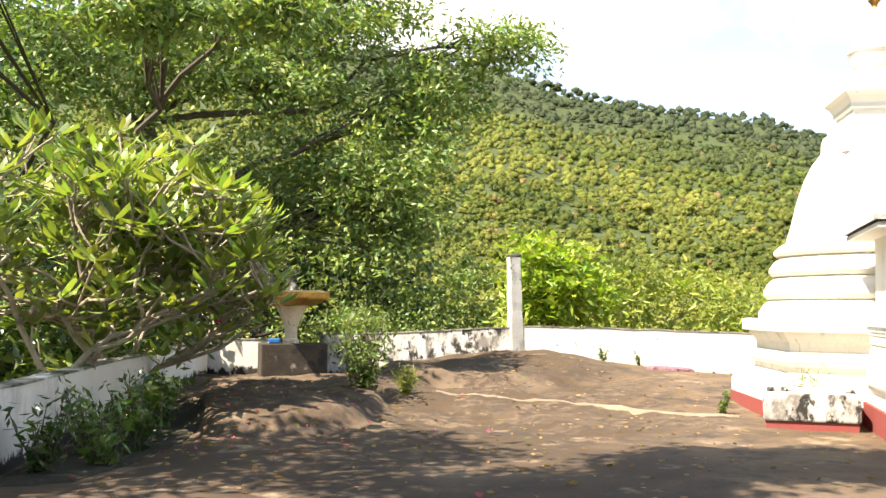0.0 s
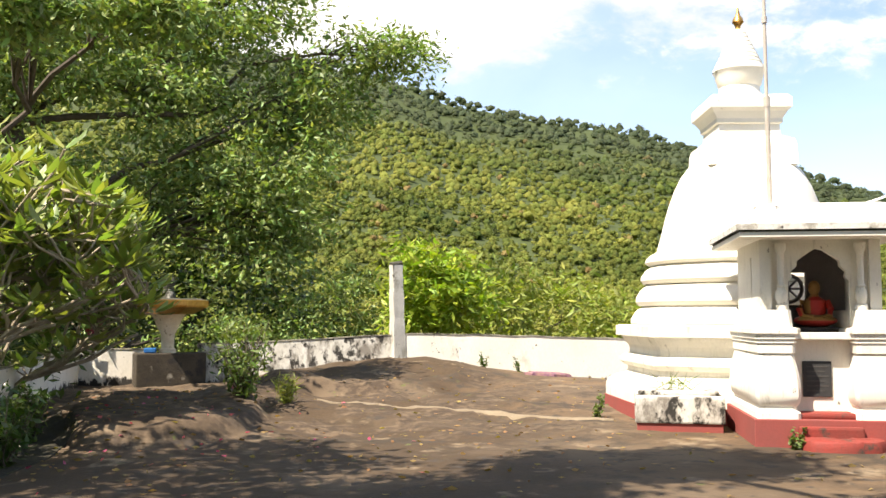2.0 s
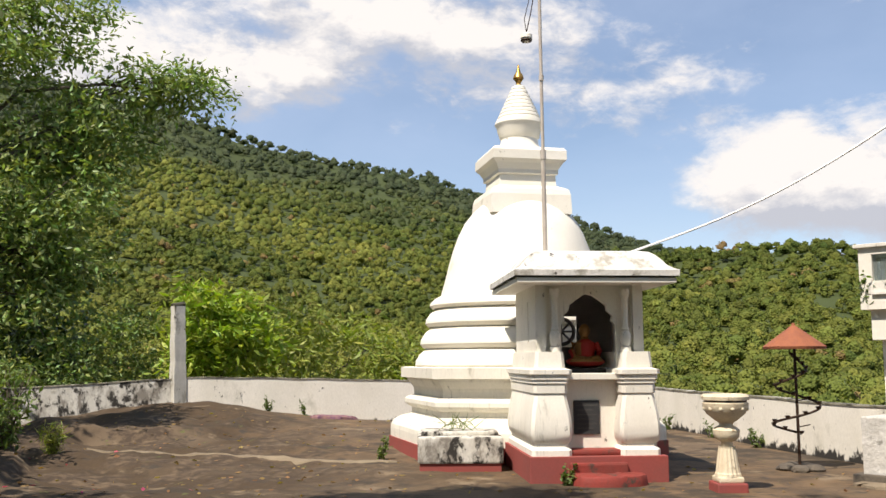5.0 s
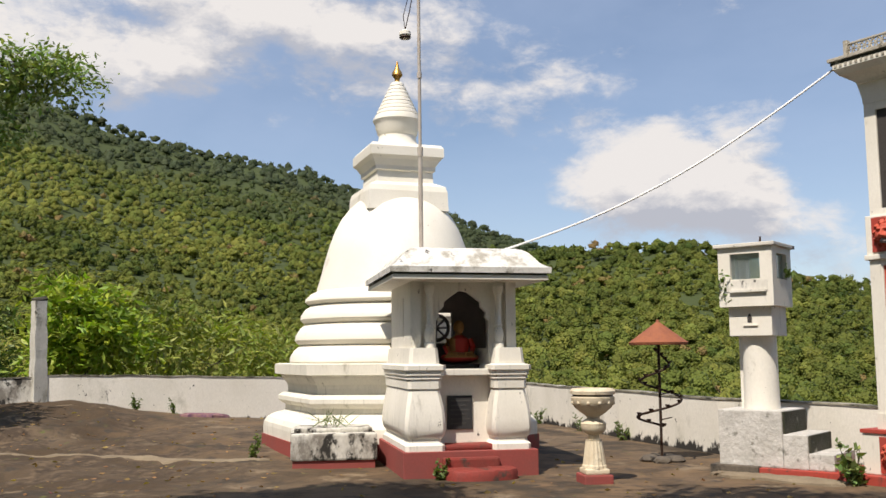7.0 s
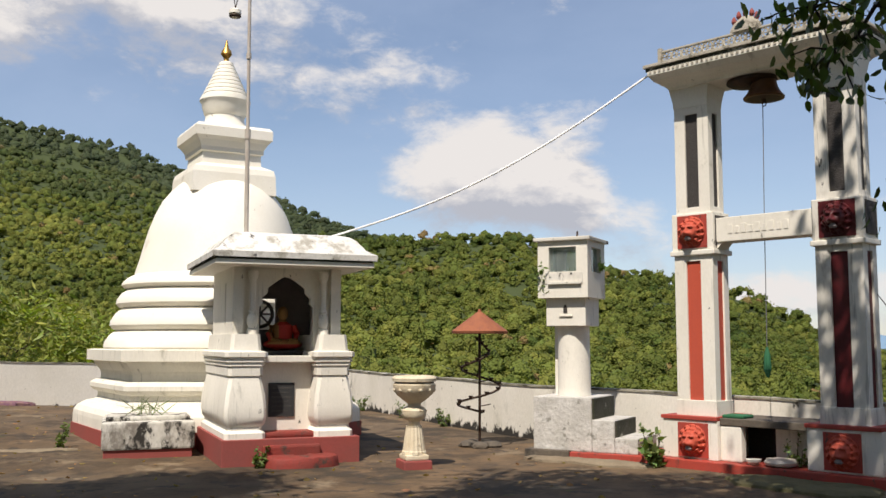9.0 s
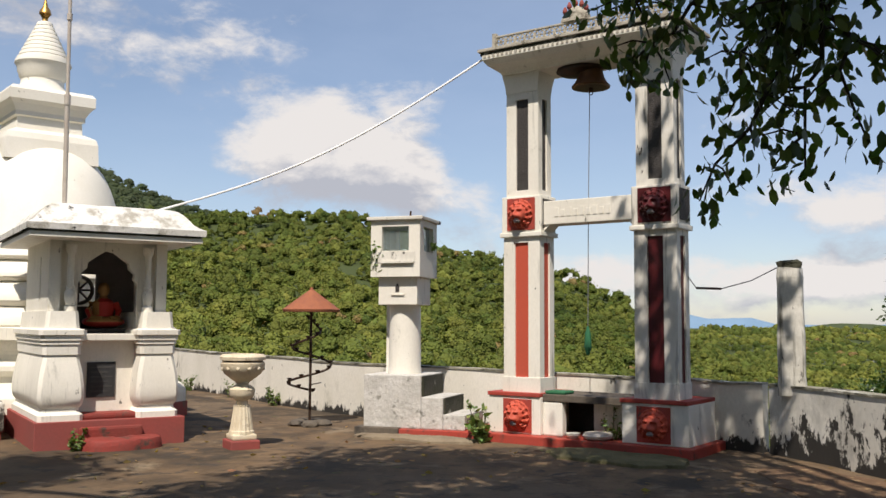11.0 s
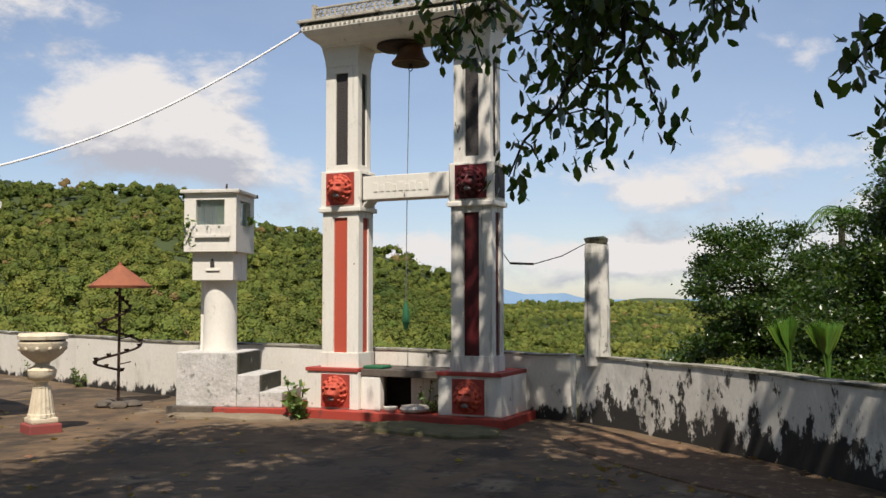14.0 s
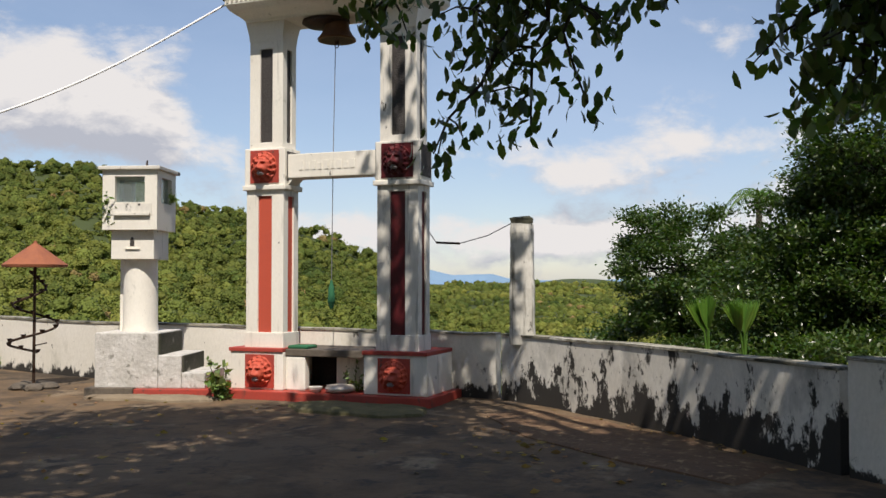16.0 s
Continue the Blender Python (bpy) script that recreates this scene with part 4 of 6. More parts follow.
# ---- offering urn ----
def urn():
    u = thing("offering_urn", pose(8.37, 9.07, 0, 0, 0, -25), "cream painted stone urn on a tapering pedestal", "urn")
    part("foot", boxes((-0.19, 0.19, -0.19, 0.19, -0.03, 0.11), bevel=0.02), M_pink, u, "faded red square foot")
    part("foot_course", boxes((-0.155, 0.155, -0.155, 0.155, 0.11, 0.18), bevel=0.02), M_urn, u)
    flutes = bmesh.new()
    rings = []
    for r, z in ((0.16, 0.18), (0.158, 0.215), (0.148, 0.225), (0.125, 0.38), (0.104, 0.52), (0.108, 0.54)):
        rings.append([flutes.verts.new((r * (1 - 0.07 * (k % 2)) * math.cos(k * math.tau / 32), r * (1 - 0.07 * (k % 2)) * math.sin(k * math.tau / 32), z)) for k in range(32)])
    for a, b in zip(rings, rings[1:]):
        for k in range(32):
            flutes.faces.new((a[k], a[(k + 1) % 32], b[(k + 1) % 32], b[k]))
    flutes.faces.new(rings[0][::-1])
    flutes.faces.new(rings[-1])
    part("pedestal", flutes, M_urn, u, "fluted tapering pedestal")
    part("stem", lathe([(0.075, 0.54), (0.07, 0.60), (0.12, 0.62), (0.155, 0.66), (0.16, 0.70), (0.165, 0.74), (0.13, 0.775), (0.08, 0.80), (0.09, 0.83)], 28), M_urn, u, "weathered bulging stem", smooth=True)
    part("bowl", lathe([(0.09, 0.83), (0.15, 0.87), (0.235, 0.94), (0.275, 1.01), (0.28, 1.07), (0.255, 1.09), (0.25, 1.105), (0.285, 1.11), (0.29, 1.15), (0.265, 1.18), (0.22, 1.185), (0.20, 1.12), (0.05, 1.10)], 36), M_urn, u, smooth=True)
    part("rim_band", lathe([(0.255, 1.088), (0.258, 1.107)], 36), M_iron, u, "dark band below the rim")
    for k in range(12):
        a = k * math.tau / 12
        bm = bmesh.new()
        bmesh.ops.create_uvsphere(bm, u_segments=8, v_segments=6, radius=0.032)
        part("swag_boss", bm, M_urn, u, smooth=True).location = (0.255 * math.cos(a), 0.255 * math.sin(a), 1.005)


urn()


# ---- spiral lamp stand with a sheet-metal hood ----
def lamp_stand():
    s = thing("spiral_lamp_stand", pose(10.82, 10.22, 0), "dark iron spiral lamp stand under a rusty conical hood", "lamp stand")
    part("pole", tube([(0, 0, 0), (0, 0, 1.92)], 0.022, 8), M_iron, s)
    part("hood", lathe([(0.44, 1.755), (0.45, 1.79), (0.03, 2.10), (0.02, 2.14)], 28), M_rust, s, "rusty orange sheet-metal hood")
    pts = []
    for k in range(57):
        a, f = 0.6 + k / 56 * math.tau * 2.15, k / 56
        r = 0.10 + 0.22 * math.sin(math.pi * min(1, f * 1.15)) if f > 0.5 else 0.32 + 0.03 * math.sin(f * 9)
        pts.append((r * math.cos(a), r * math.sin(a), 0.50 + f * 1.2))
    part("spiral", tube(pts, 0.018, 6), M_iron, s)
    for k in range(0, 57, 3):
        part("oil_cup", lathe([(0.018, 0), (0.034, 0.03), (0.038, 0.045)], 8), M_iron, s).location = (pts[k][0], pts[k][1], pts[k][2])
    for z in (0.62, 1.0, 1.4):
        part("bracket", tube([(0, 0, z), (0.30, 0.05, z + 0.02)], 0.009, 5), M_iron, s)
    rng = random.Random(3)
    for k in range(5):
        a = k * 1.3
        bm = bmesh.new()
        bmesh.ops.create_icosphere(bm, subdivisions=2, radius=0.14)
        for v in bm.verts:
            v.co *= rng.uniform(0.85, 1.1)
            v.co.z *= 0.5
        st = part("stone", bm, M_concrete, None, smooth=True)
        st.location = (10.82 + 0.2 * math.cos(a), 10.22 + 0.22 * math.sin(a), 0.03)
        tagged(st, "grey stone wedged round the lamp stand", "stone", "stones round the lamp stand")


lamp_stand()


# ---- lantern house on a stepped block ----
LANTERN = Matrix.Translation((10.33, 8.71, 0)) @ Matrix.Rotation(math.atan2(-0.952, 0.306), 4, "Z")


def lantern_house():
    s = thing("lantern_house", LANTERN, "white lantern house on a column with stepped plinth", "lantern")
    part("kerb", boxes((0.56, 1.66, -0.08, 1.0, -0.05, 0.12), bevel=0.012), M_red, s, "chipped dark red kerb")
    part("kerb", boxes((-0.10, 0.558, -0.10, 1.0, -0.05, 0.135), bevel=0.015), M_concrete, s, "bare dark concrete kerb")
    part("block", boxes((0, 0.86, 0, 0.95, 0.12, 0.86), bevel=0.015), M_rubble, s, "rough lime-rendered block")
    for x0, x1, z in ((0.862, 1.18, 0.56), (1.182, 1.5, 0.33)):
        part("step", boxes((x0, x1, 0.0, 0.95, 0.12, z), bevel=0.015), M_rubble, s)
    # dark panels colour in the shade on the risers turned from the sun
    part("step_riser", boxes((0.855, 0.885, 0.03, 0.93, 0.565, 0.845)), M_cap, s, "riser panel coloured dark for its shaded face")
    part("step_riser", boxes((1.175, 1.205, 0.03, 0.93, 0.335, 0.55)), M_cap, s, "riser panel coloured dark for its shaded face")
    c = (0.45, 0.46)
    part("column", lathe([(0.245, 0.86), (0.235, 0.95), (0.225, 1.86)], 40, centre=c), M_white, s, "round white column smudged at its foot", True)
    part("pilaster", boxes((0.16, 0.25, 0.46, 0.60, 0.86, 1.86)), M_white, s)
    part("lower_box", boxes((0.15, 0.74, 0.15, 0.74, 1.85, 2.25), bevel=0.008), M_white, s)
    # no real opening: raised boxes coloured dark for the shade in the hole
    part("air_hole", boxes((0.41, 0.47, 0.145, 0.16, 2.03, 2.12), (0.425, 0.455, 0.145, 0.16, 2.12, 2.15)), M_dark, s)
    part("hole_sill", boxes((0.35, 0.55, 0.13, 0.152, 1.985, 2.0)), M_white, s)
    x0, x1, y0, y1 = 0.06, 0.81, 0.06, 0.82
    part("upper_box_floor", boxes((x0, x1, y0, y1, 2.248, 2.62)), M_white, s)
    part("upper_box_top", boxes((x0, x1, y0, y1, 2.97, 3.06)), M_white, s)
    for x, y in ((x0, y0), (x1 - 0.17, y0), (x0, y1 - 0.17), (x1 - 0.17, y1 - 0.17)):
        part("corner_pier", boxes((x, x + 0.17, y, y + 0.17, 2.618, 2.972)), M_white, s)
    for x0_, x1_, y0_, y1_ in ((x0 + 0.17, x1 - 0.17, y0 + 0.06, y0 + 0.066), (x0 + 0.17, x1 - 0.17, y1 - 0.066, y1 - 0.06), (x1 - 0.066, x1 - 0.06, y0 + 0.17, y1 - 0.17), (x0 + 0.06, x0 + 0.066, y0 + 0.17, y1 - 0.17)):
        part("pane", boxes((x0_, x1_, y0_, y1_, 2.618, 2.972)), M_glass, s, "dusty glass pane")
    part("roof_slab", boxes((x0 - 0.05, x1 + 0.05, y0 - 0.05, y1 + 0.05, 3.06, 3.11), bevel=0.01), M_mould, s, "stained roof slab")
    part("ledge", boxes((0.22, 0.72, 0.02, 0.058, 2.44, 2.47)), M_mould, s)
    part("stained_patch", boxes((0.16, 0.74, 0.052, 0.0595, 2.45, 2.60)), M_mould, s, "flaking patch of grimy plaster")
    part("spike", tube([(0.5, 0.5, 3.1), (0.51, 0.5, 3.24)], [0.02, 0.012], 6), M_iron, s)
    rng = np.random.default_rng(9)
    n = 60
    base = np.array([0.12, 0.06, 2.52]) + rng.normal(size=(n, 3)) * (0.06, 0.025, 0.10)
    plant = thing("wall_fern", LANTERN, "small plant rooted in the lantern house wall", "plant")
    a, b = leaf_axes(rng, n, 0.09, 0.4, 0.3)
    quads_mesh("leaves", base, a, b, M_leaf_weed, plant)
    plant = thing("wall_fern", LANTERN, "small plant growing behind the lantern window", "plant")
    base = np.array([0.84, 0.45, 2.66]) + np.abs(rng.normal(size=(n, 3))) * (0.03, 0.12, 0.07)
    a, b = leaf_axes(rng, n, 0.08, 0.4, -0.3)
    quads_mesh("leaves", base, a, b, M_leaf_weed, plant)


lantern_house()


# ---- bell tower ----
def lion_head(r):
    """A moulded lion mask facing -x: a disc worked up into mane locks, brow, eyes, nose and muzzle, as one skin."""
    def lump(y, z, cy, cz, sy, sz):
        return math.exp(-((y - cy) / sy) ** 2 - ((z - cz) / sz) ** 2)

    def height(y, z):
        d, a = math.hypot(y, z), math.atan2(z, y)
        h = 0.34 * (1 - d ** 4)
        mane = max(0.0, min(1.0, (d - 0.52) / 0.12))
        h += mane * (0.10 * math.cos(13 * a + 5 * d) + 0.05 * math.cos(26 * d))
        h += (1 - mane) * 0.26
        h += 0.30 * lump(y, z, 0, -0.16, 0.26, 0.20) + 0.20 * lump(y, z, 0, 0.08, 0.10, 0.26)
        y = abs(y)
        h += 0.16 * lump(y, z, 0.25, 0.27, 0.17, 0.07) - 0.13 * lump(y, z, 0.23, 0.15, 0.10, 0.05) + 0.09 * lump(y, z, 0.23, 0.15, 0.05, 0.03)
        h += 0.12 * lump(y, z, 0.18, -0.2, 0.12, 0.1) - 0.22 * lump(y, z, 0, -0.40, 0.2, 0.07) + 0.12 * lump(y, z, 0, -0.52, 0.2, 0.06)
        return h + 0.12 * lump(y, z, 0.46, 0.50, 0.10, 0.10)
    bm, rings, n = bmesh.new(), [], 56
    top = bm.verts.new((-height(0, 0) * r, 0, 0))
    for i in range(1, 23):
        d = i / 22
        ring = []
        for k in range(n):
            a = k * math.tau / n
            y, z = d * math.cos(a), d * math.sin(a) * 1.04
            ring.append(bm.verts.new((-(height(y, z) if i < 22 else -0.1) * r, y * r, z * r)))
        rings.append(ring)
    for k in range(n):
        bm.faces.new((top, rings[0][k], rings[0][(k + 1) % n]))
        for p, q in zip(rings, rings[1:]):
            bm.faces.new((p[k], q[k], q[(k + 1) % n], p[(k + 1) % n]))
    bm.faces.new(rings[-1])
    return bm


TOWER = pose(11.0, 5.60, 0)


def panel_column(parent, yc, z0, z1, half, deep, p0, p1, pw, pd, panel_mat, panel_label, taper=0.0, paint=M_white):
    """A column with a tall sunk panel in each face; half and deep are its half width and half depth."""
    def block(h, d, za, zb):
        return boxes((COL_X - d, COL_X + d, yc - h, yc + h, za, zb), bevel=0.006)
    part("sunk_panel", block(half - 0.025, deep - 0.025, p0, p1), panel_mat, parent, panel_label)
    part("shaft_foot", block(half + taper, deep + taper, z0, p0 + 0.004), paint, parent)
    part("shaft_head", block(half, deep, p1 - 0.004, z1), paint, parent)
    for sx in (-1, 1):
        for sy in (-1, 1):
            x0, x1 = sorted((COL_X + sx * pd, COL_X + sx * deep))
            y0, y1 = sorted((yc + sy * pw, yc + sy * half))
            part("corner_strip", boxes((x0, x1, y0, y1, p0, p1), bevel=0.005), paint, parent)


COL_X = 0.31


def bell_tower():
    s = thing("bell_tower", TOWER, "white and red two-column bell tower with lion masks", "bell tower")
    part("kerb", boxes((-0.16, 1.0, -1.52, 1.52, -0.06, 0.115), bevel=0.012), M_red, s, "chipped red painted kerb")
    for sy in (-1, 1):
        y0, y1 = (0.62, 1.42) if sy > 0 else (-1.42, -0.55)
        part("base_pier", boxes((0.0, 0.9, y0, y1, 0.115, 0.615), bevel=0.012), M_white, s)
        part("base_top", boxes((-0.02, 0.92, y0 - 0.0, y1 + 0.02, 0.615, 0.665), bevel=0.008), M_red, s, "red painted top course")
    part("bench_slab", boxes((0.06, 0.9, -0.55, 0.62, 0.565, 0.655), bevel=0.01), M_concrete, s, "dark stained bench slab")
    part("front_panel", boxes((0.07, 0.2, 0.33, 0.62, 0.115, 0.56), bevel=0.02), M_white, s)
    part("recess_back", boxes((0.45, 0.6, -0.55, 0.06, 0.115, 0.57)), M_plinth, s)
    # near-black wall stands in for the shade deep under the bench
    part("cavity_wall", boxes((0.8, 0.9, 0.06, 0.62, 0.115, 0.57), (0.6, 0.8, -0.05, 0.055, 0.115, 0.57)), M_dark, s, "cavity wall coloured dark for the shade inside")
    for yc in (0.97, -0.97):
        # the right column takes a darker red and a greyer, more streaked white
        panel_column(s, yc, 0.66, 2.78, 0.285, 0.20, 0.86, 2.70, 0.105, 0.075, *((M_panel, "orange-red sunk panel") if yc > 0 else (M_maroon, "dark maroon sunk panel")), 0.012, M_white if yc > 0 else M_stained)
        part("capital_moulding", boxes((0.07, 0.55, yc - 0.33, yc + 0.33, 2.775, 2.84), bevel=0.012), M_white, s)
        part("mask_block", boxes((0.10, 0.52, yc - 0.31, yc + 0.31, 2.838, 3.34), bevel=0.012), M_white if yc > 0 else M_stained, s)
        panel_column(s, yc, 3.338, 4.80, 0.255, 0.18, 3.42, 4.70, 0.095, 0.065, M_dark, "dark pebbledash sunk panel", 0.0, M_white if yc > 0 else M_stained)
        part("top_capital", lathe([(0.36, 4.795), (0.37, 4.88), (0.43, 5.09)], 4, math.pi / 4, sx=0.75, centre=(COL_X, yc)), M_white, s)
        for z, r, back in ((0.36, 0.20, 0.0), (3.09, 0.20, 0.10)):
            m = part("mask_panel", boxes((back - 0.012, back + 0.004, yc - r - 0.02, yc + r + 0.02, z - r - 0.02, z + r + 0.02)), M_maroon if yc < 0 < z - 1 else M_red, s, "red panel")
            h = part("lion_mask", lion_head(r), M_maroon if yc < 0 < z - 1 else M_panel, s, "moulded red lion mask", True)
            h.location = (back - 0.015, yc, z)
            # solid plug whose dark colour stands for the shade in the open mouth
            part("mask_mouth", lathe([(0.035, 0), (0.05, 0.02), (0.02, 0.07)], 12), M_niche, s, "spout plug coloured dark as a shaded hole").location = (back - 0.115, yc, z - r * 0.62)
        for sy in (-1, 1):
            part("mask_panel", boxes((0.15, 0.47, *sorted((yc + sy * 0.309, yc + sy * 0.322)), 2.89, 3.29)), M_dark, s, "dark side panel")
    part("lintel", boxes((0.16, 0.46, -0.662, 0.662, 2.93, 3.25), bevel=0.01), M_white, s)
    for k in range(9):
        part("raised_letter_bar", boxes((0.152, 0.162, 0.42 - k * 0.095, 0.48 - k * 0.095, 3.03, 3.15 - 0.03 * (k % 2)), bevel=0.004), M_white, s)
    for sy in (-1, 1):
        part("lintel_bracket", extrude_profile([(0.0, 0.0), (0.0, 0.09), (0.09, 0.09)], 0.18, 0.44), M_white, s).matrix_basis = Matrix(((0, 1, 0, 0), (sy, 0, 0, -sy * 0.66), (0, 0, 1, 2.84), (0, 0, 0, 1)))
    # head beam, cornice, dentils and pierced cresting
    bm, rings = bmesh.new(), []
    for hx, hy, z in ((0.30, 1.24, 5.06), (0.31, 1.26, 5.09), (0.38, 1.31, 5.13), (0.49, 1.36, 5.17), (0.56, 1.40, 5.24), (0.56, 1.40, 5.30)):
        rings.append([bm.verts.new((0.33 + sx * hx, sy * hy, z)) for sx, sy in ((-1, -1), (1, -1), (1, 1), (-1, 1))])
    for p, q in zip(rings, rings[1:]):
        for k in range(4):
            bm.faces.new((p[k], p[(k + 1) % 4], q[(k + 1) % 4], q[k]))
    bm.faces.new(rings[0][::-1])
    bm.faces.new(rings[-1])
    part("head_beam", bm, M_plinth, s, "flared white head beam")
    part("cornice", boxes((-0.26, 0.92, -1.44, 1.46, 5.345, 5.39), bevel=0.008), M_crest, s)
    # dark band between the head beam and the cornice
    part("red_line", boxes((-0.23, 0.89, -1.41, 1.43, 5.298, 5.347)), M_cap, s, "dark groove band under the cornice")
    for k in range(39):
        part("dentil", boxes((-0.24, -0.19, -1.38 + k * 0.0715, -1.345 + k * 0.0715, 5.262, 5.30)), M_crest, s)
    for x in (-0.13, 0.79):
        part("crest_rail", boxes((x - 0.02, x + 0.02, -1.24, 1.24, 5.388, 5.41)), M_crest, s)
        part("crest_rail", boxes((x - 0.02, x + 0.02, -1.24, 1.24, 5.545, 5.57), bevel=0.006), M_crest, s)
        for k in range(16):
            yc = -1.155 + k * 0.154
            ring = tube([(0, 0.072 * math.cos(a), 0.072 * math.sin(a)) for a in np.linspace(0, math.tau, 13)], 0.014, 5)
            for q in range(3):
                c, d = 0.072 * math.cos(q * math.pi / 3), 0.072 * math.sin(q * math.pi / 3)
                tube([(0, -c, -d), (0, c, d)], 0.011, 4, ring)
            part("crest_rosette", ring, M_crest, s, "pierced sooty limewashed rosette").location = (x, yc, 5.478)
    for yc in (-1.25, 1.25):
        part("crest_end", boxes((-0.165, -0.095, yc - 0.03, yc + 0.03, 5.388, 5.61), bevel=0.01), M_crest, s)
    part("crest_roof", boxes((-0.10, 0.76, -1.22, 1.22, 5.388, 5.44), bevel=0.01), M_crest, s)
    fin = bmesh.new()
    lathe([(0.22, 5.57), (0.22, 5.60), (0.17, 5.68), (0.09, 5.74), (0.03, 5.77)], 24, sx=0.25, bm=fin, centre=(-0.12, 0.0))
    part("crest_ornament", fin, M_crest, s, "moulded centre ornament")
    for k in range(5):
        a = radians(30 + 30 * k)
        part("ornament_knob", lathe([(0.02, 0), (0.035, 0.03), (0.03, 0.06), (0.01, 0.10)], 10), M_pink, s).location = (-0.12, 0.18 * math.cos(a), 5.60 + 0.16 * math.sin(a))
    # bell
    b = thing("bell", TOWER @ pose(COL_X, 0.0, 4.76) @ Matrix.Diagonal((1.08, 1.08, 1.0, 1)), "brown bronze bell hung under the tower beam", "bell")
    part("bell_body", lathe([(0.235, 0.0), (0.24, 0.02), (0.20, 0.07), (0.165, 0.14), (0.145, 0.25), (0.14, 0.37), (0.10, 0.43), (0.04, 0.46)], 36), M_bronze, b, smooth=True)
    # flat dark disc stands for the shaded hollow of the solid bell
    part("bell_mouth", lathe([(0.20, -0.002), (0.12, 0.004)], 36), M_iron, b)
    part("hood", lathe([(0.05, 0.18), (0.24, 0.205), (0.31, 0.25), (0.30, 0.295), (0.08, 0.31)], 28, sx=0.8, centre=(0.0, 0.15)), M_iron, b, "dark iron dish above the bell", True)
    part("clapper", tube([(0, 0, 0.02), (0, 0, -0.05)], [0.03, 0.022], 8), M_iron, b)
    part("pull_ring", tube([(0, 0.025 * math.cos(a), -0.07 + 0.025 * math.sin(a)) for a in np.linspace(0, math.tau, 11)], 0.007, 5), M_iron, b)
    r = thing("bell_rope", TOWER @ pose(COL_X, 0.02, 0), "thin grey bell rope with a green rag at its end", "rope")
    part("cord", tube([(0, 0, 4.68), (0.0, 0.03, 3.2), (0.0, 0.05, 1.55)], 0.006, 5), M_wire, r)
    part("rag", lathe([(0.02, 1.18), (0.05, 1.28), (0.04, 1.45), (0.015, 1.56)], 9, centre=(0, 0.05)), M_green_cloth, r, "green rag tied to the cord")
    c = part("folded_cloth", boxes((0.12, 0.4, 0.32, 0.62, 0.655, 0.70), bevel=0.02), M_green_cloth, None)
    c.matrix_world = TOWER
    tagged(c, "crumpled green cloth on the tower bench", "cloth")
    t = part("metal_basin", lathe([(0.13, 0), (0.19, 0.025), (0.2, 0.055), (0.17, 0.09), (0.06, 0.105)], 28), M_steel, None, smooth=True)
    t.matrix_world = TOWER @ pose(0.08, -0.18, 0.115)
    tagged(t, "upturned grey metal basin beneath the bench", "basin")
    t = part("small_bowl", lathe([(0.05, 0), (0.09, 0.04), (0.095, 0.07), (0.02, 0.075)], 20), M_white, None, smooth=True)
    t.matrix_world = TOWER @ pose(0.0, 0.14, 0.115)
    tagged(t, "small white bowl on the tower kerb", "bowl")
    # cables
    pts = [Vector((7.99, 10.66, 3.05)), Vector((10.95, 6.98, 5.36))]
    line = [pts[0].lerp(pts[1], k / 20) - Vector((0, 0, 0.31 * math.sin(math.pi * k / 20))) for k in range(21)]
    part("overhead_cable", tube(line, 0.015, 8), M_cable, None, smooth=True)
    tagged(bpy.data.objects["overhead_cable"], "white cable slung from shrine roof to bell tower", "cable")
    b2 = Vector((11.86, 3.28, 2.33))
    w = thing("wire_lamp", pose(0, 0, 0), "tube lamp slung on a thin wire by the post", "lamp")
    q0, q1 = Vector((11.55, 4.27, 2.05)), Vector((11.7, 4.0, 2.04))
    part("wire", tube([Vector((11.45, 4.38, 2.25)), q0, q1, Vector((11.8, 3.65, 2.14)), b2], 0.007, 5), M_wire, w)
    part("lamp_tube", tube([q0, q1], 0.016, 8), M_iron, w)


bell_tower()


# ---- bowl altar in the corner of the wall ----
def bowl_altar():
    s = thing("bowl_altar", pose(-1.12, 23.6, 0.0, 0, 0, 10), "octagonal offering table on a flared pedestal", "altar")
    part("block", boxes((-0.75, 0.85, -0.4, 0.5, -0.1, 0.78), bevel=0.03), M_old_block, s, "dark weathered concrete block")
    part("pedestal", lathe([(0.2, 0.78), (0.2, 0.86), (0.15, 0.9), (0.16, 1.2), (0.26, 1.42), (0.34, 1.6), (0.42, 1.7)], 20), M_urn, s, smooth=True)
    part("table_top", lathe([(0.6, 1.7), (0.95, 1.86), (0.98, 1.9), (0.98, 2.02), (0.9, 2.04)], 8, 0.3), M_gold, s, "yellow-banded octagonal top")
    part("table_cover", lathe([(0.92, 2.036), (0.8, 2.07)], 8, 0.3), M_cap, s, "dark weathered top surface")
    part("stem", lathe([(0.18, 2.06), (0.12, 2.3), (0.16, 2.5), (0.08, 2.62)], 12), M_cap, s)
    b = part("blue_bag", boxes((-0.14, 0.14, -0.1, 0.1, 0, 0.12), bevel=0.03), M_blue_plastic, None)
    b.location = (-1.5, 23.35, 0.785)
    tagged(b, "blue plastic bag lying on the altar block", "bag")


bowl_altar()


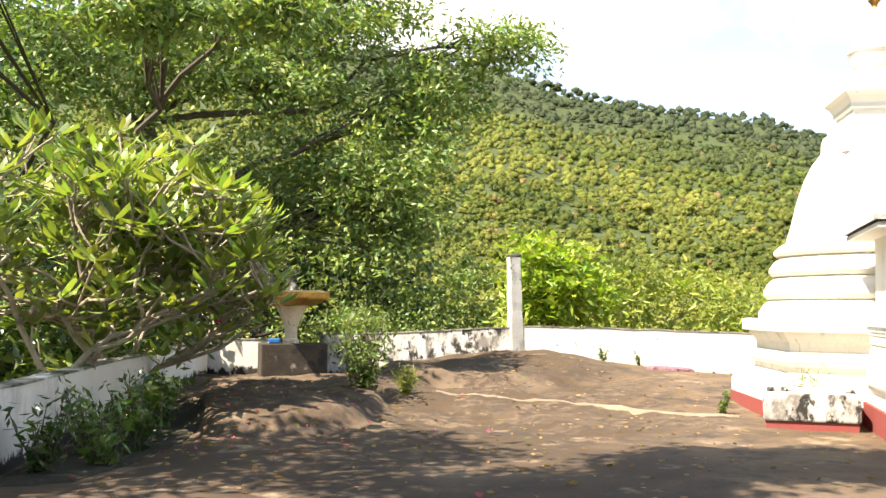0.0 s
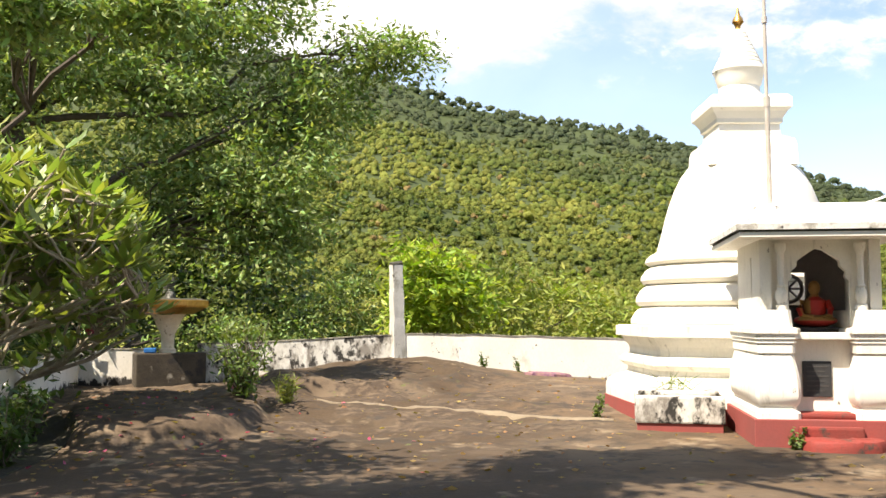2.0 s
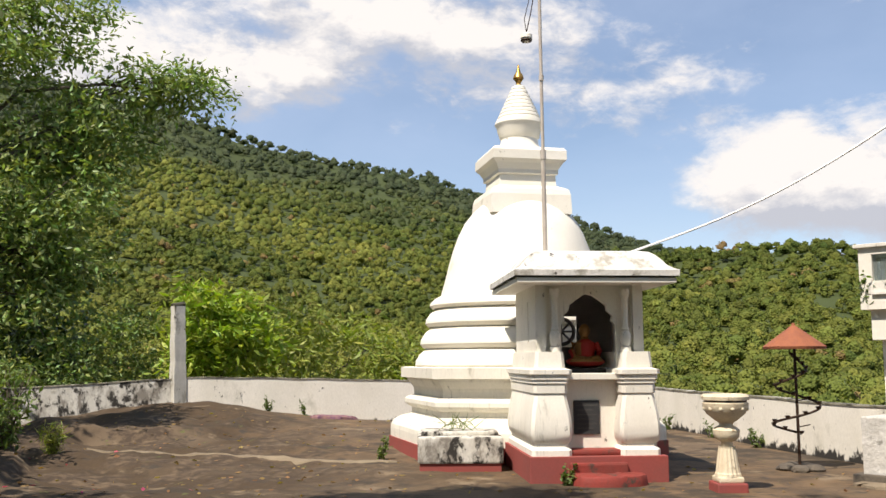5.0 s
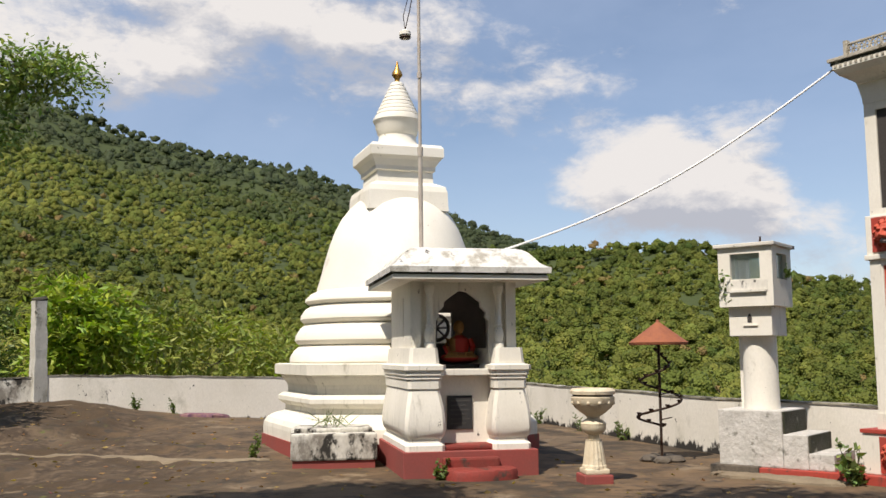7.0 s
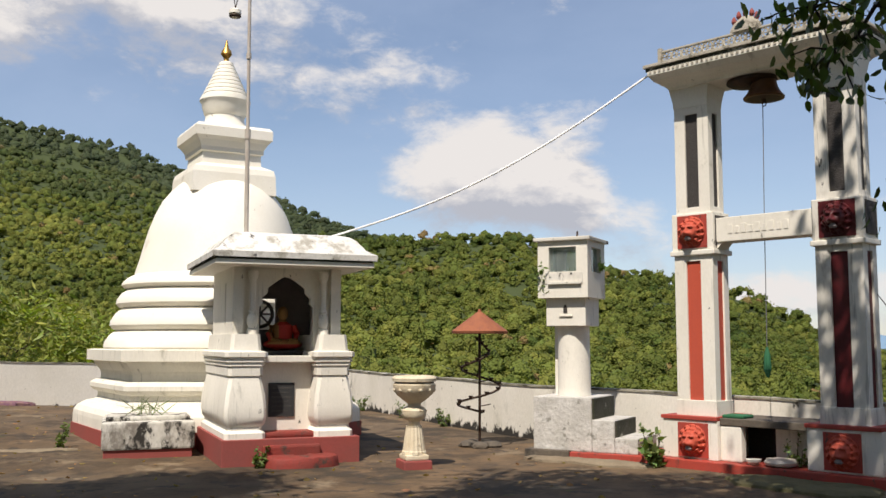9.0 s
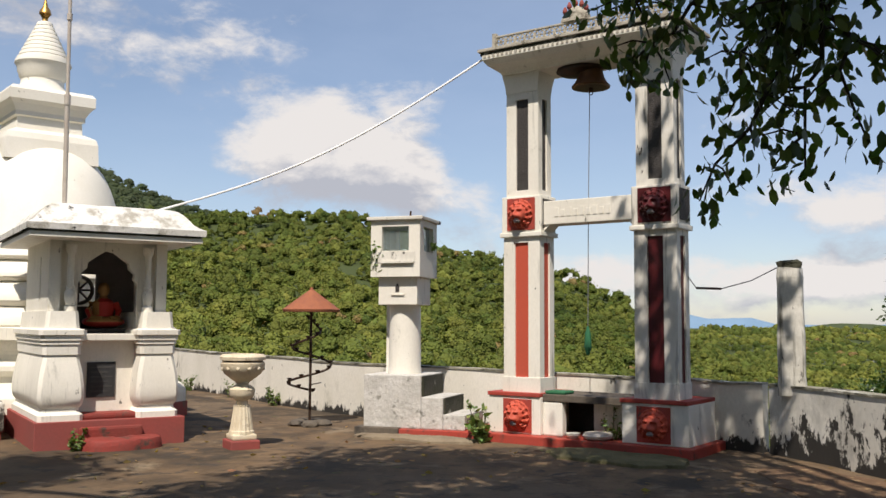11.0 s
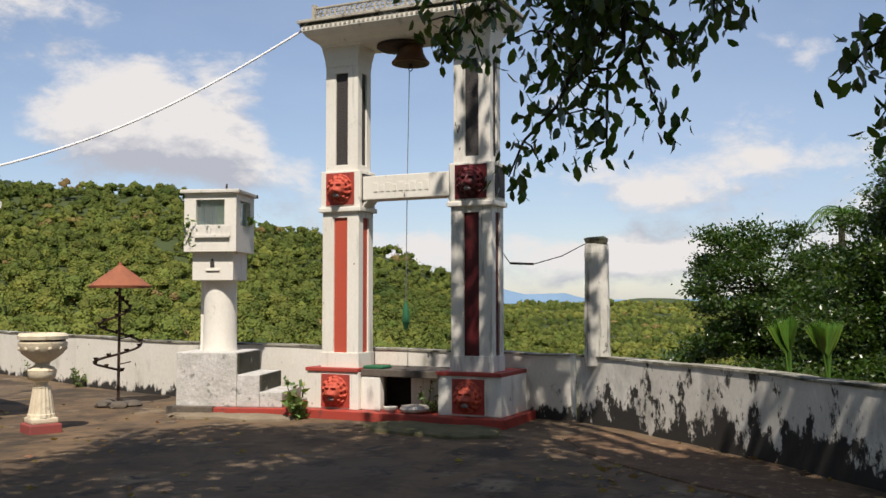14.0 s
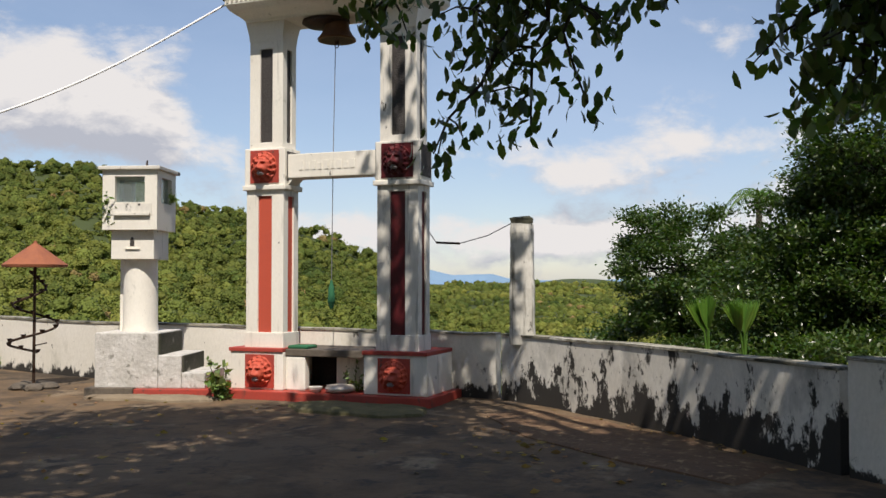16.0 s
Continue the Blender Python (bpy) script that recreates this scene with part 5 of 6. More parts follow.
# ---- trees ----
def branch_path(rng, a, b, sag=0.0, wiggle=0.12, n=6):
    a, b = Vector(a), Vector(b)
    length = (b - a).length
    return [a.lerp(b, k / n) + Vector((rng.uniform(-1, 1), rng.uniform(-1, 1), rng.uniform(-1, 1))) * wiggle * length * 0.25 * math.sin(math.pi * k / n) - Vector((0, 0, sag * math.sin(math.pi * k / n))) for k in range(n + 1)]


def tree(name, label, base, fork, radius, crowns, leaf, slim, mat, bark, seed, droop=0.25, clump=0.5, per_clump=34, fill=0.55):
    """crowns: rows of centre, radii and the number of leaf sprays. Each crown has a limb from the fork; leaves gather in sprays round twigs."""
    rng, nr = random.Random(seed), np.random.default_rng(seed)
    t = thing(name, pose(*base), label, "tree")
    b0 = Vector(base)
    path = branch_path(rng, (0, 0, -0.3), Vector(fork) - b0, 0, 0.2)
    part("trunk", tube(path, [radius * (1.25 - 0.5 * k / 6) for k in range(7)], 10), bark, t, smooth=True)
    cs, als, acs = [], [], []
    for cx, cy, cz, rx, ry, rz, n in crowns:
        c = Vector((cx, cy, cz)) - b0
        low = [q for q in path if q.z < c.z - 0.7]
        limb = branch_path(rng, low[-1] if low else path[1], c, -0.1, 0.3)
        part("limb", tube(limb, [radius * (0.46 - 0.06 * k) for k in range(7)], 7), bark, t, smooth=True)
        d = unit_rows(nr.normal(size=(n, 3)))
        rad = nr.uniform(fill, 1.0, n)[:, None] * (1 + 0.22 * np.sin(d[:, :1] * 5 + seed) * np.cos(d[:, 2:] * 4 + seed))
        centre = np.array(c) + d * rad * (rx, ry, rz)
        twigs = bmesh.new()
        for k in range(0, n, 5):
            q = Vector(centre[k])
            tube([limb[rng.randint(3, 6)], limb[5].lerp(q, 0.5) + Vector((0, 0, 0.08)), q], [radius * 0.16, radius * 0.1, radius * 0.04], 4, twigs)
        part("branchwork", twigs, bark, t)
        m = n * per_clump
        which = np.repeat(np.arange(n), per_clump)
        off = nr.normal(size=(m, 3)) * clump * (1, 1, 0.55)
        cs.append(centre[which] + off)
        out = d[which] * 0.35 + unit_rows(off) * 0.4
        a, b = leaf_axes(nr, m, leaf, slim, droop, out, 0.3)
        als.append(a)
        acs.append(b)
    quads_mesh("crown", np.concatenate(cs), np.concatenate(als), np.concatenate(acs), mat, t)
    return t


tree("feathery_tree", "tall feathery-leaved tree behind the boundary wall", (-5.2, 26.5, -1.2), (-4.7, 26.2, 10.5), 0.24,
     [(1.0, 26.2, 4.6, 2.6, 2.0, 3.0, 150), (2.2, 26.4, 7.4, 2.2, 1.6, 1.7, 70), (-1.5, 26.3, 8.3, 2.8, 2.0, 2.4, 110), (-4.8, 25.8, 8.6, 2.8, 2.0, 2.6, 100),
      (-8.0, 25.0, 8.0, 2.6, 2.0, 2.8, 90), (4.6, 25.6, 8.9, 1.7, 1.0, 0.8, 30), (-1.8, 27.0, 4.6, 2.4, 1.6, 2.2, 80), (0.2, 26.6, 10.4, 3.4, 2.0, 1.4, 80), (-6.0, 26.5, 11.5, 4.0, 2.0, 1.6, 70), (-3.6, 17.8, 7.2, 1.7, 1.5, 0.9, 46), (-1.4, 18.8, 7.6, 1.4, 1.2, 0.7, 34)],
     0.215, 0.36, M_leaf_tree, M_bark, 11, 0.3, 0.34, 76, 0.3)
# its last two crowns are out of view, added to shade the western rock
tree("understory_tree", "dense dark shrubby tree behind the wall", (-6.5, 22.0, -1.0), (-6.4, 22.0, 0.6), 0.14,
     [(-5.2, 20.0, 1.0, 1.6, 2.0, 1.5, 60), (-7.5, 21.0, 3.0, 2.2, 2.0, 2.2, 70), (-4.6, 23.5, 1.2, 1.4, 1.6, 1.4, 45), (-8.5, 20.0, 6.0, 2.0, 2.0, 2.2, 50), (-5.4, 15.0, 0.6, 1.3, 2.2, 1.0, 45), (-6.6, 17.0, 2.6, 1.6, 1.6, 1.8, 45), (-3.0, 28.0, 2.0, 3.2, 1.4, 2.8, 120), (0.6, 28.0, 1.6, 2.4, 1.2, 2.4, 90), (-7.5, 24.5, 3.0, 2.4, 1.6, 2.0, 70), (-6.4, 8.2, 7.4, 1.7, 1.6, 1.0, 70), (-4.6, 8.4, 8.0, 1.6, 1.6, 0.9, 50)],
     0.28, 0.36, M_leaf_dark, M_dark_bark, 12, 0.2, 0.45, 34)
tree("flowering_shrub", "bright leafy shrub leaning on the wall", (5.6, 24.6, -0.8), (5.6, 24.6, 1.0), 0.07,
     [(5.4, 24.2, 2.6, 1.2, 0.8, 1.0, 44), (6.2, 24.3, 1.9, 1.1, 0.8, 0.9, 34), (5.2, 24.4, 1.5, 0.7, 0.7, 0.8, 16)], 0.30, 0.30, M_leaf_bright, M_bark, 13, 0.25, 0.27, 40)
tree("bamboo_like_shrub", "yellow-green slender-leaved shrubs beyond the wall", (8.8, 27.0, -1.5), (8.8, 27.0, 0.3), 0.07,
     [(8.0, 26.6, 1.8, 1.3, 1.0, 1.5, 46), (10.0, 26.6, 1.5, 1.5, 1.0, 1.3, 46), (12.2, 26.2, 1.2, 1.4, 1.0, 1.1, 40), (6.9, 27.2, 1.6, 0.9, 0.8, 1.4, 24)], 0.32, 0.24, M_leaf_bamboo, M_bark, 14, 0.3, 0.36, 30)
tree("shrub", "light green shrubs outside the wall", (0.6, 26.0, -1.2), (0.6, 25.8, 0.2), 0.06,
     [(0.0, 25.2, 0.9, 1.2, 0.8, 0.9, 34), (2.3, 25.4, 1.0, 1.2, 0.8, 0.9, 34), (3.6, 25.6, 1.8, 0.9, 0.7, 1.3, 26)], 0.17, 0.36, M_leaf_tree, M_bark, 15, 0.2, 0.32, 70)
tree("round_tree", "dense round-crowned glossy dark green tree", (29.5, 3.1, -4.0), (29.4, 3.0, 0.3), 0.3,
     [(29.2, 3.0, 1.9, 2.1, 2.2, 1.75, 130), (29.0, 1.4, 0.9, 1.8, 2.0, 1.6, 80), (28.4, 3.4, -0.6, 2.0, 2.4, 1.1, 70)], 0.135, 0.5, M_leaf_dark, M_dark_bark, 16, 0.0, 0.24, 240, 0.8)
tree("spreading_tree", "glossy dark green tree spreading beyond the wall", (25.0, -2.0, -4.0), (25.0, -1.6, 0.5), 0.32,
     [(25.0, 0.3, 0.9, 2.0, 2.0, 1.5, 95), (24.6, -1.8, 1.6, 2.2, 2.0, 1.8, 110), (24.0, 0.8, -0.8, 2.2, 2.2, 1.1, 80), (24.0, -4.4, 2.6, 2.4, 2.2, 2.2, 110), (22.0, -2.0, -0.6, 2.0, 2.2, 1.2, 80), (25.5, -1.6, 3.6, 1.4, 1.3, 1.1, 50), (25.6, 0.2, 2.7, 1.0, 1.0, 0.9, 34), (25.0, -1.4, 3.8, 1.4, 1.4, 1.2, 60), (24.0, -2.0, 4.6, 1.8, 1.8, 1.5, 70), (24.8, -0.9, 2.2, 1.5, 1.5, 1.3, 50)],
     0.125, 0.5, M_leaf_dark, M_dark_bark, 17, 0.0, 0.27, 190, 0.72)


# plumeria: forking pale stems with a whorl of long leaves on every tip
def plumeria():
    rng, nr = random.Random(21), np.random.default_rng(21)
    t = thing("plumeria_tree", pose(-3.85, 16.9, -0.3), "gnarled pale-barked plumeria leaning over the wall", "tree")
    wood, cs, als, acs, tips = bmesh.new(), [], [], [], []

    def grow(p, d, r, depth):
        length = rng.uniform(0.5, 0.85) * (1.5 if depth > 5 else 1.0)
        q = p + d * length
        mid = p.lerp(q, 0.5) + Vector((rng.uniform(-1, 1), rng.uniform(-1, 1), rng.uniform(-0.4, 0.8))) * 0.08
        tube([p, mid, q], [r, r * 0.92, r * 0.85], 6, wood)
        if depth == 0 or depth < 4 and rng.random() < 0.22:
            tips.append((q, d))
            return
        for k in range(1 if depth < 6 else 0):
            w = (d * 0.3 + Vector((rng.uniform(-1, 1), rng.uniform(-1, 1), rng.uniform(-0.3, 0.7)))).normalized()
            e = p.lerp(q, rng.uniform(0.3, 1.0))
            tube([e, e + w * 0.16, e + w * 0.3], [0.018, 0.016, 0.014], 5, wood)
            tips.append((e + w * 0.3, w))
        for k in range(3 if rng.random() < 0.3 else 2):
            v = d * 0.8 + Vector((rng.uniform(-1, 1) + 0.1, rng.uniform(-0.9, 0.9), rng.uniform(-0.5, 0.85)))
            if q.x + v.x < -2.2:
                v.x = abs(v.x) * 0.5
            if q.z < 1.4 + 0.5 * max(0, q.x):
                v.z = max(v.z, 0.5)
            if q.x > 2.1:
                v.x = min(v.x, -0.2)
            if q.z > 5.2 + 0.15 * q.y - 0.75 * max(0, q.x):
                v.z = min(v.z, -0.1)
            grow(q, v.normalized(), max(0.018, r * 0.8), depth - 1)
    for d, dx, dy in (((0.5, 0.1, 0.8), 0.1, 0.0), ((0.1, 0.3, 1.0), -0.2, 0.5), ((0.3, -0.2, 1.0), -0.1, -1.6), ((0.5, -0.1, 0.9), -0.1, -3.2), ((0.35, 0.2, 1.0), -0.2, -4.4)):
        grow(Vector((dx, dy, 0.0)), Vector(d).normalized(), 0.058, 6)
    part("branchwork", wood, M_pale_bark, t, "pale gnarled stems", True)
    for q, d in tips:
        for k in range(7):
            a = nr.uniform(0, math.tau)
            v = Vector((math.cos(a), math.sin(a), rng.uniform(-0.15, 0.75))) + d * 0.4
            v.normalize()
            ln = rng.uniform(0.28, 0.46)
            cs.append(q + v * ln * 0.62)
            als.append(v * ln / 2)
            w = v.cross(Vector((0, 0, 1))).normalized() + Vector((0, 0, rng.uniform(-0.3, 0.3)))
            acs.append(w * ln * 0.15)
    oval_mesh("leaves", cs, als, acs, M_leaf_plumeria, t)
    pick = rng.sample(tips, min(16, len(tips)))
    f = [q + Vector((rng.uniform(-0.1, 0.1), rng.uniform(-0.1, 0.1), 0.1 + rng.uniform(0, 0.08))) for q, d in pick for _ in range(8)]
    a, b = leaf_axes(nr, len(f), 0.075, 0.7)
    quads_mesh("blossoms", f, a, b, M_petal, t, "deep pink blossom clusters")


plumeria()


# the shade tree that stands behind the viewer: unseen crown overhead, laid out by the shade it casts, and two hanging
# sprays
def shade_tree():
    rng, nr = random.Random(31), np.random.default_rng(31)
    t = thing("shade_tree", pose(3.4, -3.6, 0), "large dark broad-leaved shade tree with hanging branches", "tree")
    o = Vector((3.4, -3.6, 0))
    part("trunk", tube(branch_path(rng, (0, 0, -0.2), (-0.3, 0.6, 5.2), 0, 0.15), [0.34 - 0.02 * k for k in range(7)], 14), M_dark_bark, t, smooth=True)
    cs, als, acs = [], [], []
    fork = Vector((-0.3, 0.6, 5.0))

    def spray(points, n, spread, leaf, droop):
        nonlocal cs, als, acs
        pts = np.array([list(p) for p in points])
        c = pts[nr.integers(0, len(pts), n)] + np.clip(nr.normal(size=(n, 3)), -1.6, 1.6) * spread
        a, b = leaf_axes(nr, n, leaf, 0.5, droop, None, 0.2)
        cs.append(c + a * 0.5)
        als.append(a)
        acs.append(b)

    def limb(b, r):
        p = branch_path(rng, fork, Vector(b) - o, -0.25, 0.25)
        part("limb", tube(p, [r * (1 - 0.1 * k) for k in range(7)], 8), M_dark_bark, t, smooth=True)
        return p
    for x, y, z, rx, ry, rz, n in SHADE_CROWNS:
        x, y = x - 0.11 * z, y - 0.05 * z
        limb((x, y, z), 0.13)
        for _ in range(int(n * 1.6)):
            d = unit_rows(nr.normal(size=(1, 3)))[0] * nr.uniform(0.3, 1) * (rx, ry, rz)
            spray([Vector((x, y, z)) - o + Vector(d)], 64, (0.34, 0.34, 0.16), 0.21, 0.3)
    over = [np.concatenate(v) for v in (cs, als, acs)]
    quads_mesh("crown", *over, M_leaf_over, t)
    cs, als, acs = [], [], []
    # hanging sprays: an arching limb with drooping twigs
    for end, drops in HANGING:
        e = Vector(end)
        p = branch_path(rng, fork, e - o, -0.35, 0.12, 8)
        part("limb", tube(p, [0.085 - 0.008 * k for k in range(9)], 8), M_dark_bark, t, smooth=True)
        twigs = bmesh.new()
        for start, (x, y, z), n in drops:
            a = Vector(start) - o
            q = branch_path(rng, a, Vector((x, y, z)) - o, -0.06, 0.25, 6)
            tube(q, [0.022 - 0.0028 * k for k in range(7)], 5, twigs)
            spray(q[1:], int(n * 1.0), (0.085, 0.085, 0.07), 0.092, 1.7)
            for _ in range(8):
                i = rng.randint(1, 5)
                tip = q[i] + Vector((rng.uniform(-0.25, 0.25), rng.uniform(-0.3, 0.3), rng.uniform(-0.26, 0.02)))
                tube([q[i], q[i].lerp(tip, 0.5) + Vector((0, 0, 0.03)), tip], [0.009, 0.007, 0.004], 4, twigs)
                spray([q[i].lerp(tip, 0.6), tip, tip], max(9, n // 7), (0.06, 0.06, 0.055), 0.092, 1.8)
        part("branchwork", twigs, M_dark_bark, t)
    oval_mesh("hanging_leaves", np.concatenate(cs), np.concatenate(als), np.concatenate(acs), M_leaf_over, t)


def toward(yaw, elev, d):
    return (-d * math.sin(radians(yaw)), d * math.cos(radians(yaw)), 1.6 + d * math.tan(radians(elev)))


SHADE_CROWNS = [(1.5, 1.5, 7.2, 2.6, 2.4, 0.8, 54), (4.3, 1.2, 6.8, 2.4, 2.2, 0.8, 56), (-0.8, 4.2, 8.4, 2.4, 2.2, 0.8, 34), (2.6, 4.2, 8.4, 2.2, 1.6, 0.7, 26), (5.0, -0.6, 6.6, 1.6, 1.4, 0.8, 40), (8.5, 2.3, 8.0, 0.8, 0.6, 0.5, 6),
                (5.8, 2.6, 8.4, 2.0, 1.8, 0.7, 22), (-3.0, 1.5, 7.2, 2.2, 2.4, 0.9, 26), (1.0, -2.2, 7.0, 3.0, 2.2, 1.2, 30), (7.6, 2.85, 7.6, 1.0, 0.9, 0.7, 8), (8.4, 3.3, 9.4, 0.7, 0.5, 1.0, 2), (4.2, -1.6, 6.8, 1.6, 1.4, 0.7, 34),
                (-2.4, 6.4, 8.8, 2.0, 1.3, 0.7, 44), (0.2, 7.6, 9.4, 2.0, 1.1, 0.6, 60), (4.6, 4.6, 8.6, 1.8, 1.2, 0.6, 20), (3.8, 2.4, 7.4, 1.8, 1.4, 0.6, 34),
                # unseen crowns added only to cut sky light on the shaded ground
                (-3.6, -2.5, 5.6, 2.6, 2.0, 1.3, 60), (0.2, -5.6, 5.2, 3.0, 1.8, 1.6, 60), (6.6, -5.4, 5.2, 3.0, 1.6, 1.6, 60), (3.0, -0.6, 6.4, 2.6, 2.0, 0.8, 60)]
HANGING = [
    (toward(-77, 20.5, 5.4), [(toward(-78, 19, 5.4), toward(-70.3, 7.2, 5.6), 80), (toward(-77, 20, 5.4), toward(-76.2, 8.6, 5.4), 80), (toward(-75, 20, 5.4), toward(-66.5, 15.5, 5.8), 95), (toward(-77, 20, 5.4), toward(-79.6, 10, 5.3), 70),
                              (toward(-77, 20.5, 5.4), toward(-83.5, 15.8, 5.2), 55), (toward(-76, 20, 5.4), toward(-72, 12, 5.5), 95), (toward(-75, 21, 5.5), toward(-65, 18.5, 5.8), 80), (toward(-77, 20, 5.3), toward(-74, 15, 5.2), 90)]),
    (toward(-96, 17, 5.0), [(toward(-96, 16, 5.0), toward(-93.2, 9.8, 5.0), 95), (toward(-96, 16, 5.0), toward(-91.2, 13.3, 5.0), 80), (toward(-96, 16, 5.0), toward(-95.3, 9.5, 4.9), 110), (toward(-96, 17, 5.0), toward(-92.6, 15.8, 5.1), 70), (toward(-97, 17, 5.0), toward(-98, 11, 4.9), 90)]),
]
shade_tree()


# ---- fan palms and a far palm beyond the wall ----
def fan_palm(x, y, z, size, n, seed, label, trunk=0.0):
    rng = random.Random(seed)
    t = thing("fan_palm", pose(x, y, z), label, "palm")
    if trunk:
        part("trunk", tube([(0, 0.1, -trunk), (0.05, 0, -trunk / 2), (0, 0, 0)], [0.14, 0.12, 0.1], 8), M_bark, t)
    for k in range(n):
        a, tilt = rng.uniform(0, math.tau), rng.uniform(0.05, 0.4)
        d = Vector((math.cos(a) * math.sin(tilt), math.sin(a) * math.sin(tilt), math.cos(tilt)))
        tip = d * size * rng.uniform(0.8, 1.1)
        side = d.cross(Vector((rng.uniform(-1, 1), rng.uniform(-1, 1), 0.3))).normalized()
        stalk = part("stalk", tube([(0, 0, -1.6), (0, 0, -0.3), tip * 0.35], [0.03, 0.02, 0.012], 5), M_palm, t)
        blades = []
        for j in range(13):
            f = (j - 6) / 6
            v = (d + side * f * 0.42).normalized()
            blades.append((tip * 0.3 + v * size * 0.36, v * size * 0.38, d.cross(side).cross(v).normalized() * size * 0.045 + d.cross(side) * 0.01))
        c, al, ac = zip(*blades)
        quads_mesh("frond", c, al, ac, M_palm, t)
    return t


fan_palm(*toward(-85.6, -4.0, 15.0), 0.75, 5, 3, "bright green young fan palm behind the wall")
fan_palm(*toward(-87.6, -4.0, 15.5), 0.75, 6, 4, "bright green young fan palm behind the wall")


def feather_palm(x, y, z, size, n, seed, label):
    """A crown of arching fronds: a curved midrib with hanging leaflets, on a slim trunk."""
    rng = random.Random(seed)
    t = thing("feather_palm", pose(x, y, z), label, "palm")
    part("trunk", tube([(0.1, 0.1, -7.5), (0.05, 0, -3.5), (0, 0, 0)], [0.13, 0.11, 0.09], 8), M_bark, t)
    for k in range(n):
        a = k * math.tau / n + rng.uniform(-0.2, 0.2)
        rise = rng.uniform(0.1, 0.6)
        d = Vector((math.cos(a), math.sin(a), 0))
        mid = [d * size * f + Vector((0, 0, size * (rise * f * 1.6 - 1.25 * f * f))) for f in np.linspace(0, 1, 9)]
        frond = part("midrib", tube(mid, [0.02 - 0.002 * i for i in range(9)], 5), M_palm, t)
        c, al, ac = [], [], []
        side = d.cross(Vector((0, 0, 1)))
        for i in range(1, 9):
            for s_ in (-1, 1):
                for j in (0, 0.5):
                    p = mid[i].lerp(mid[max(i - 1, 0)], j)
                    v = (side * s_ * 0.55 + d * 0.4 + Vector((0, 0, -0.75))).normalized() * size * 0.17
                    c.append(p + v)
                    al.append(v)
                    ac.append(d * size * 0.018)
        quads_mesh("leaflets", c, al, ac, M_palm, t)


feather_palm(*toward(-88.3, 4.9, 28.5), 0.95, 10, 5, "pale green palm crown rising above dark trees")


# ---- woods on the hillsides ----
def far_forest():
    """Mixed woods: every tree is a few lumpy leaf masses with loose sprays of leaves over them."""
    rng = np.random.default_rng(5)
    rows = []
    for near, far, count, lumps, sprays, size in ((60, 125, 2600, 5, 130, 0.85), (125, 240, 4800, 4, 66, 0.68), (240, 460, 8000, 3, 28, 0.6), (460, 1400, 20000, 1, 7, 0.56)):
        for k in range(count):
            yaw = rng.uniform(-100, 22)
            r = near * (far / near) ** rng.uniform()
            if r > 1050 and yaw > -52:
                continue
            R = (1.35 + 0.0050 * r) * size * min(1.5, rng.lognormal(0.0, 0.26))
            rows.append((-r * math.sin(radians(yaw)), r * math.cos(radians(yaw)), hills(r, yaw), R, lumps, sprays))
    p = np.array(rows)
    dist = np.hypot(p[:, 0], p[:, 1])
    lift = rng.uniform(0.0, 0.6, len(p))
    ball = bmesh.new()
    bmesh.ops.create_icosphere(ball, subdivisions=1, radius=1)
    ball.verts.ensure_lookup_table()
    bv = np.array([v.co[:] for v in ball.verts])
    bf = np.array([[v.index for v in f.verts] for f in ball.faces if f.calc_center_median().z > -0.6])
    ball.free()
    # leaf masses
    which = np.repeat(np.arange(len(p)), p[:, 4].astype(int))
    n = len(which)
    many = p[which, 4] > 1
    shift = np.clip(rng.normal(size=(n, 3)), -1.3, 1.3) * (0.55, 0.55, 0.40) * many[:, None]
    R = p[which, 3] * np.where(many, rng.uniform(0.42, 0.72, n), 0.85)
    centre = p[which, :3] + shift * p[which, 3][:, None] + np.array([0, 0, 1.0]) * ((0.35 + lift) * p[:, 3])[which][:, None]
    knob = 1 + 0.2 * rng.normal(size=(n, len(bv), 1))
    v1 = (centre[:, None, :] + bv[None] * knob * R[:, None, None] * np.array((1, 1, 0.86))).reshape(-1, 3)
    f1 = (np.arange(n)[:, None, None] * len(bv) + bf[None]).reshape(-1, 3)
    owner1 = np.repeat(which, len(bf))
    # loose sprays on the skin of the masses
    per = np.maximum(1, (p[which, 5] / p[which, 4]).astype(int))
    on = np.repeat(np.arange(n), per)
    m = len(on)
    d = unit_rows(rng.normal(size=(m, 3)))
    d[:, 2] = np.abs(d[:, 2]) * 1.15 - 0.25
    c = centre[on] + d * (R[on] * rng.uniform(0.85, 1.4, m))[:, None] * (1, 1, 0.9)
    nrm = unit_rows(d * 1.5 + rng.normal(size=(m, 3)) * 0.7)
    a = unit_rows(np.cross(nrm, rng.normal(size=(m, 3))))
    b = np.cross(nrm, a)
    s = (rng.uniform(0.11, 0.27, m) * (0.62 + dist[which[on]] / 170))[:, None]
    v2 = np.stack([c - a * s, c + a * s * 0.6 + b * s * 0.7, c + a * s * 0.6 - b * s * 0.7], 1).reshape(-1, 3)
    f2 = len(v1) + np.arange(3 * m).reshape(-1, 3)
    verts, faces, owner = np.concatenate([v1, v2]), np.concatenate([f1, f2]), np.concatenate([owner1, which[on]])
    me = bpy.data.meshes.new("hillside_woods")
    me.vertices.add(len(verts))
    me.vertices.foreach_set("co", verts.astype(np.float32).ravel())
    me.loops.add(faces.size)
    me.loops.foreach_set("vertex_index", faces.astype(np.int32).ravel())
    me.polygons.add(len(faces))
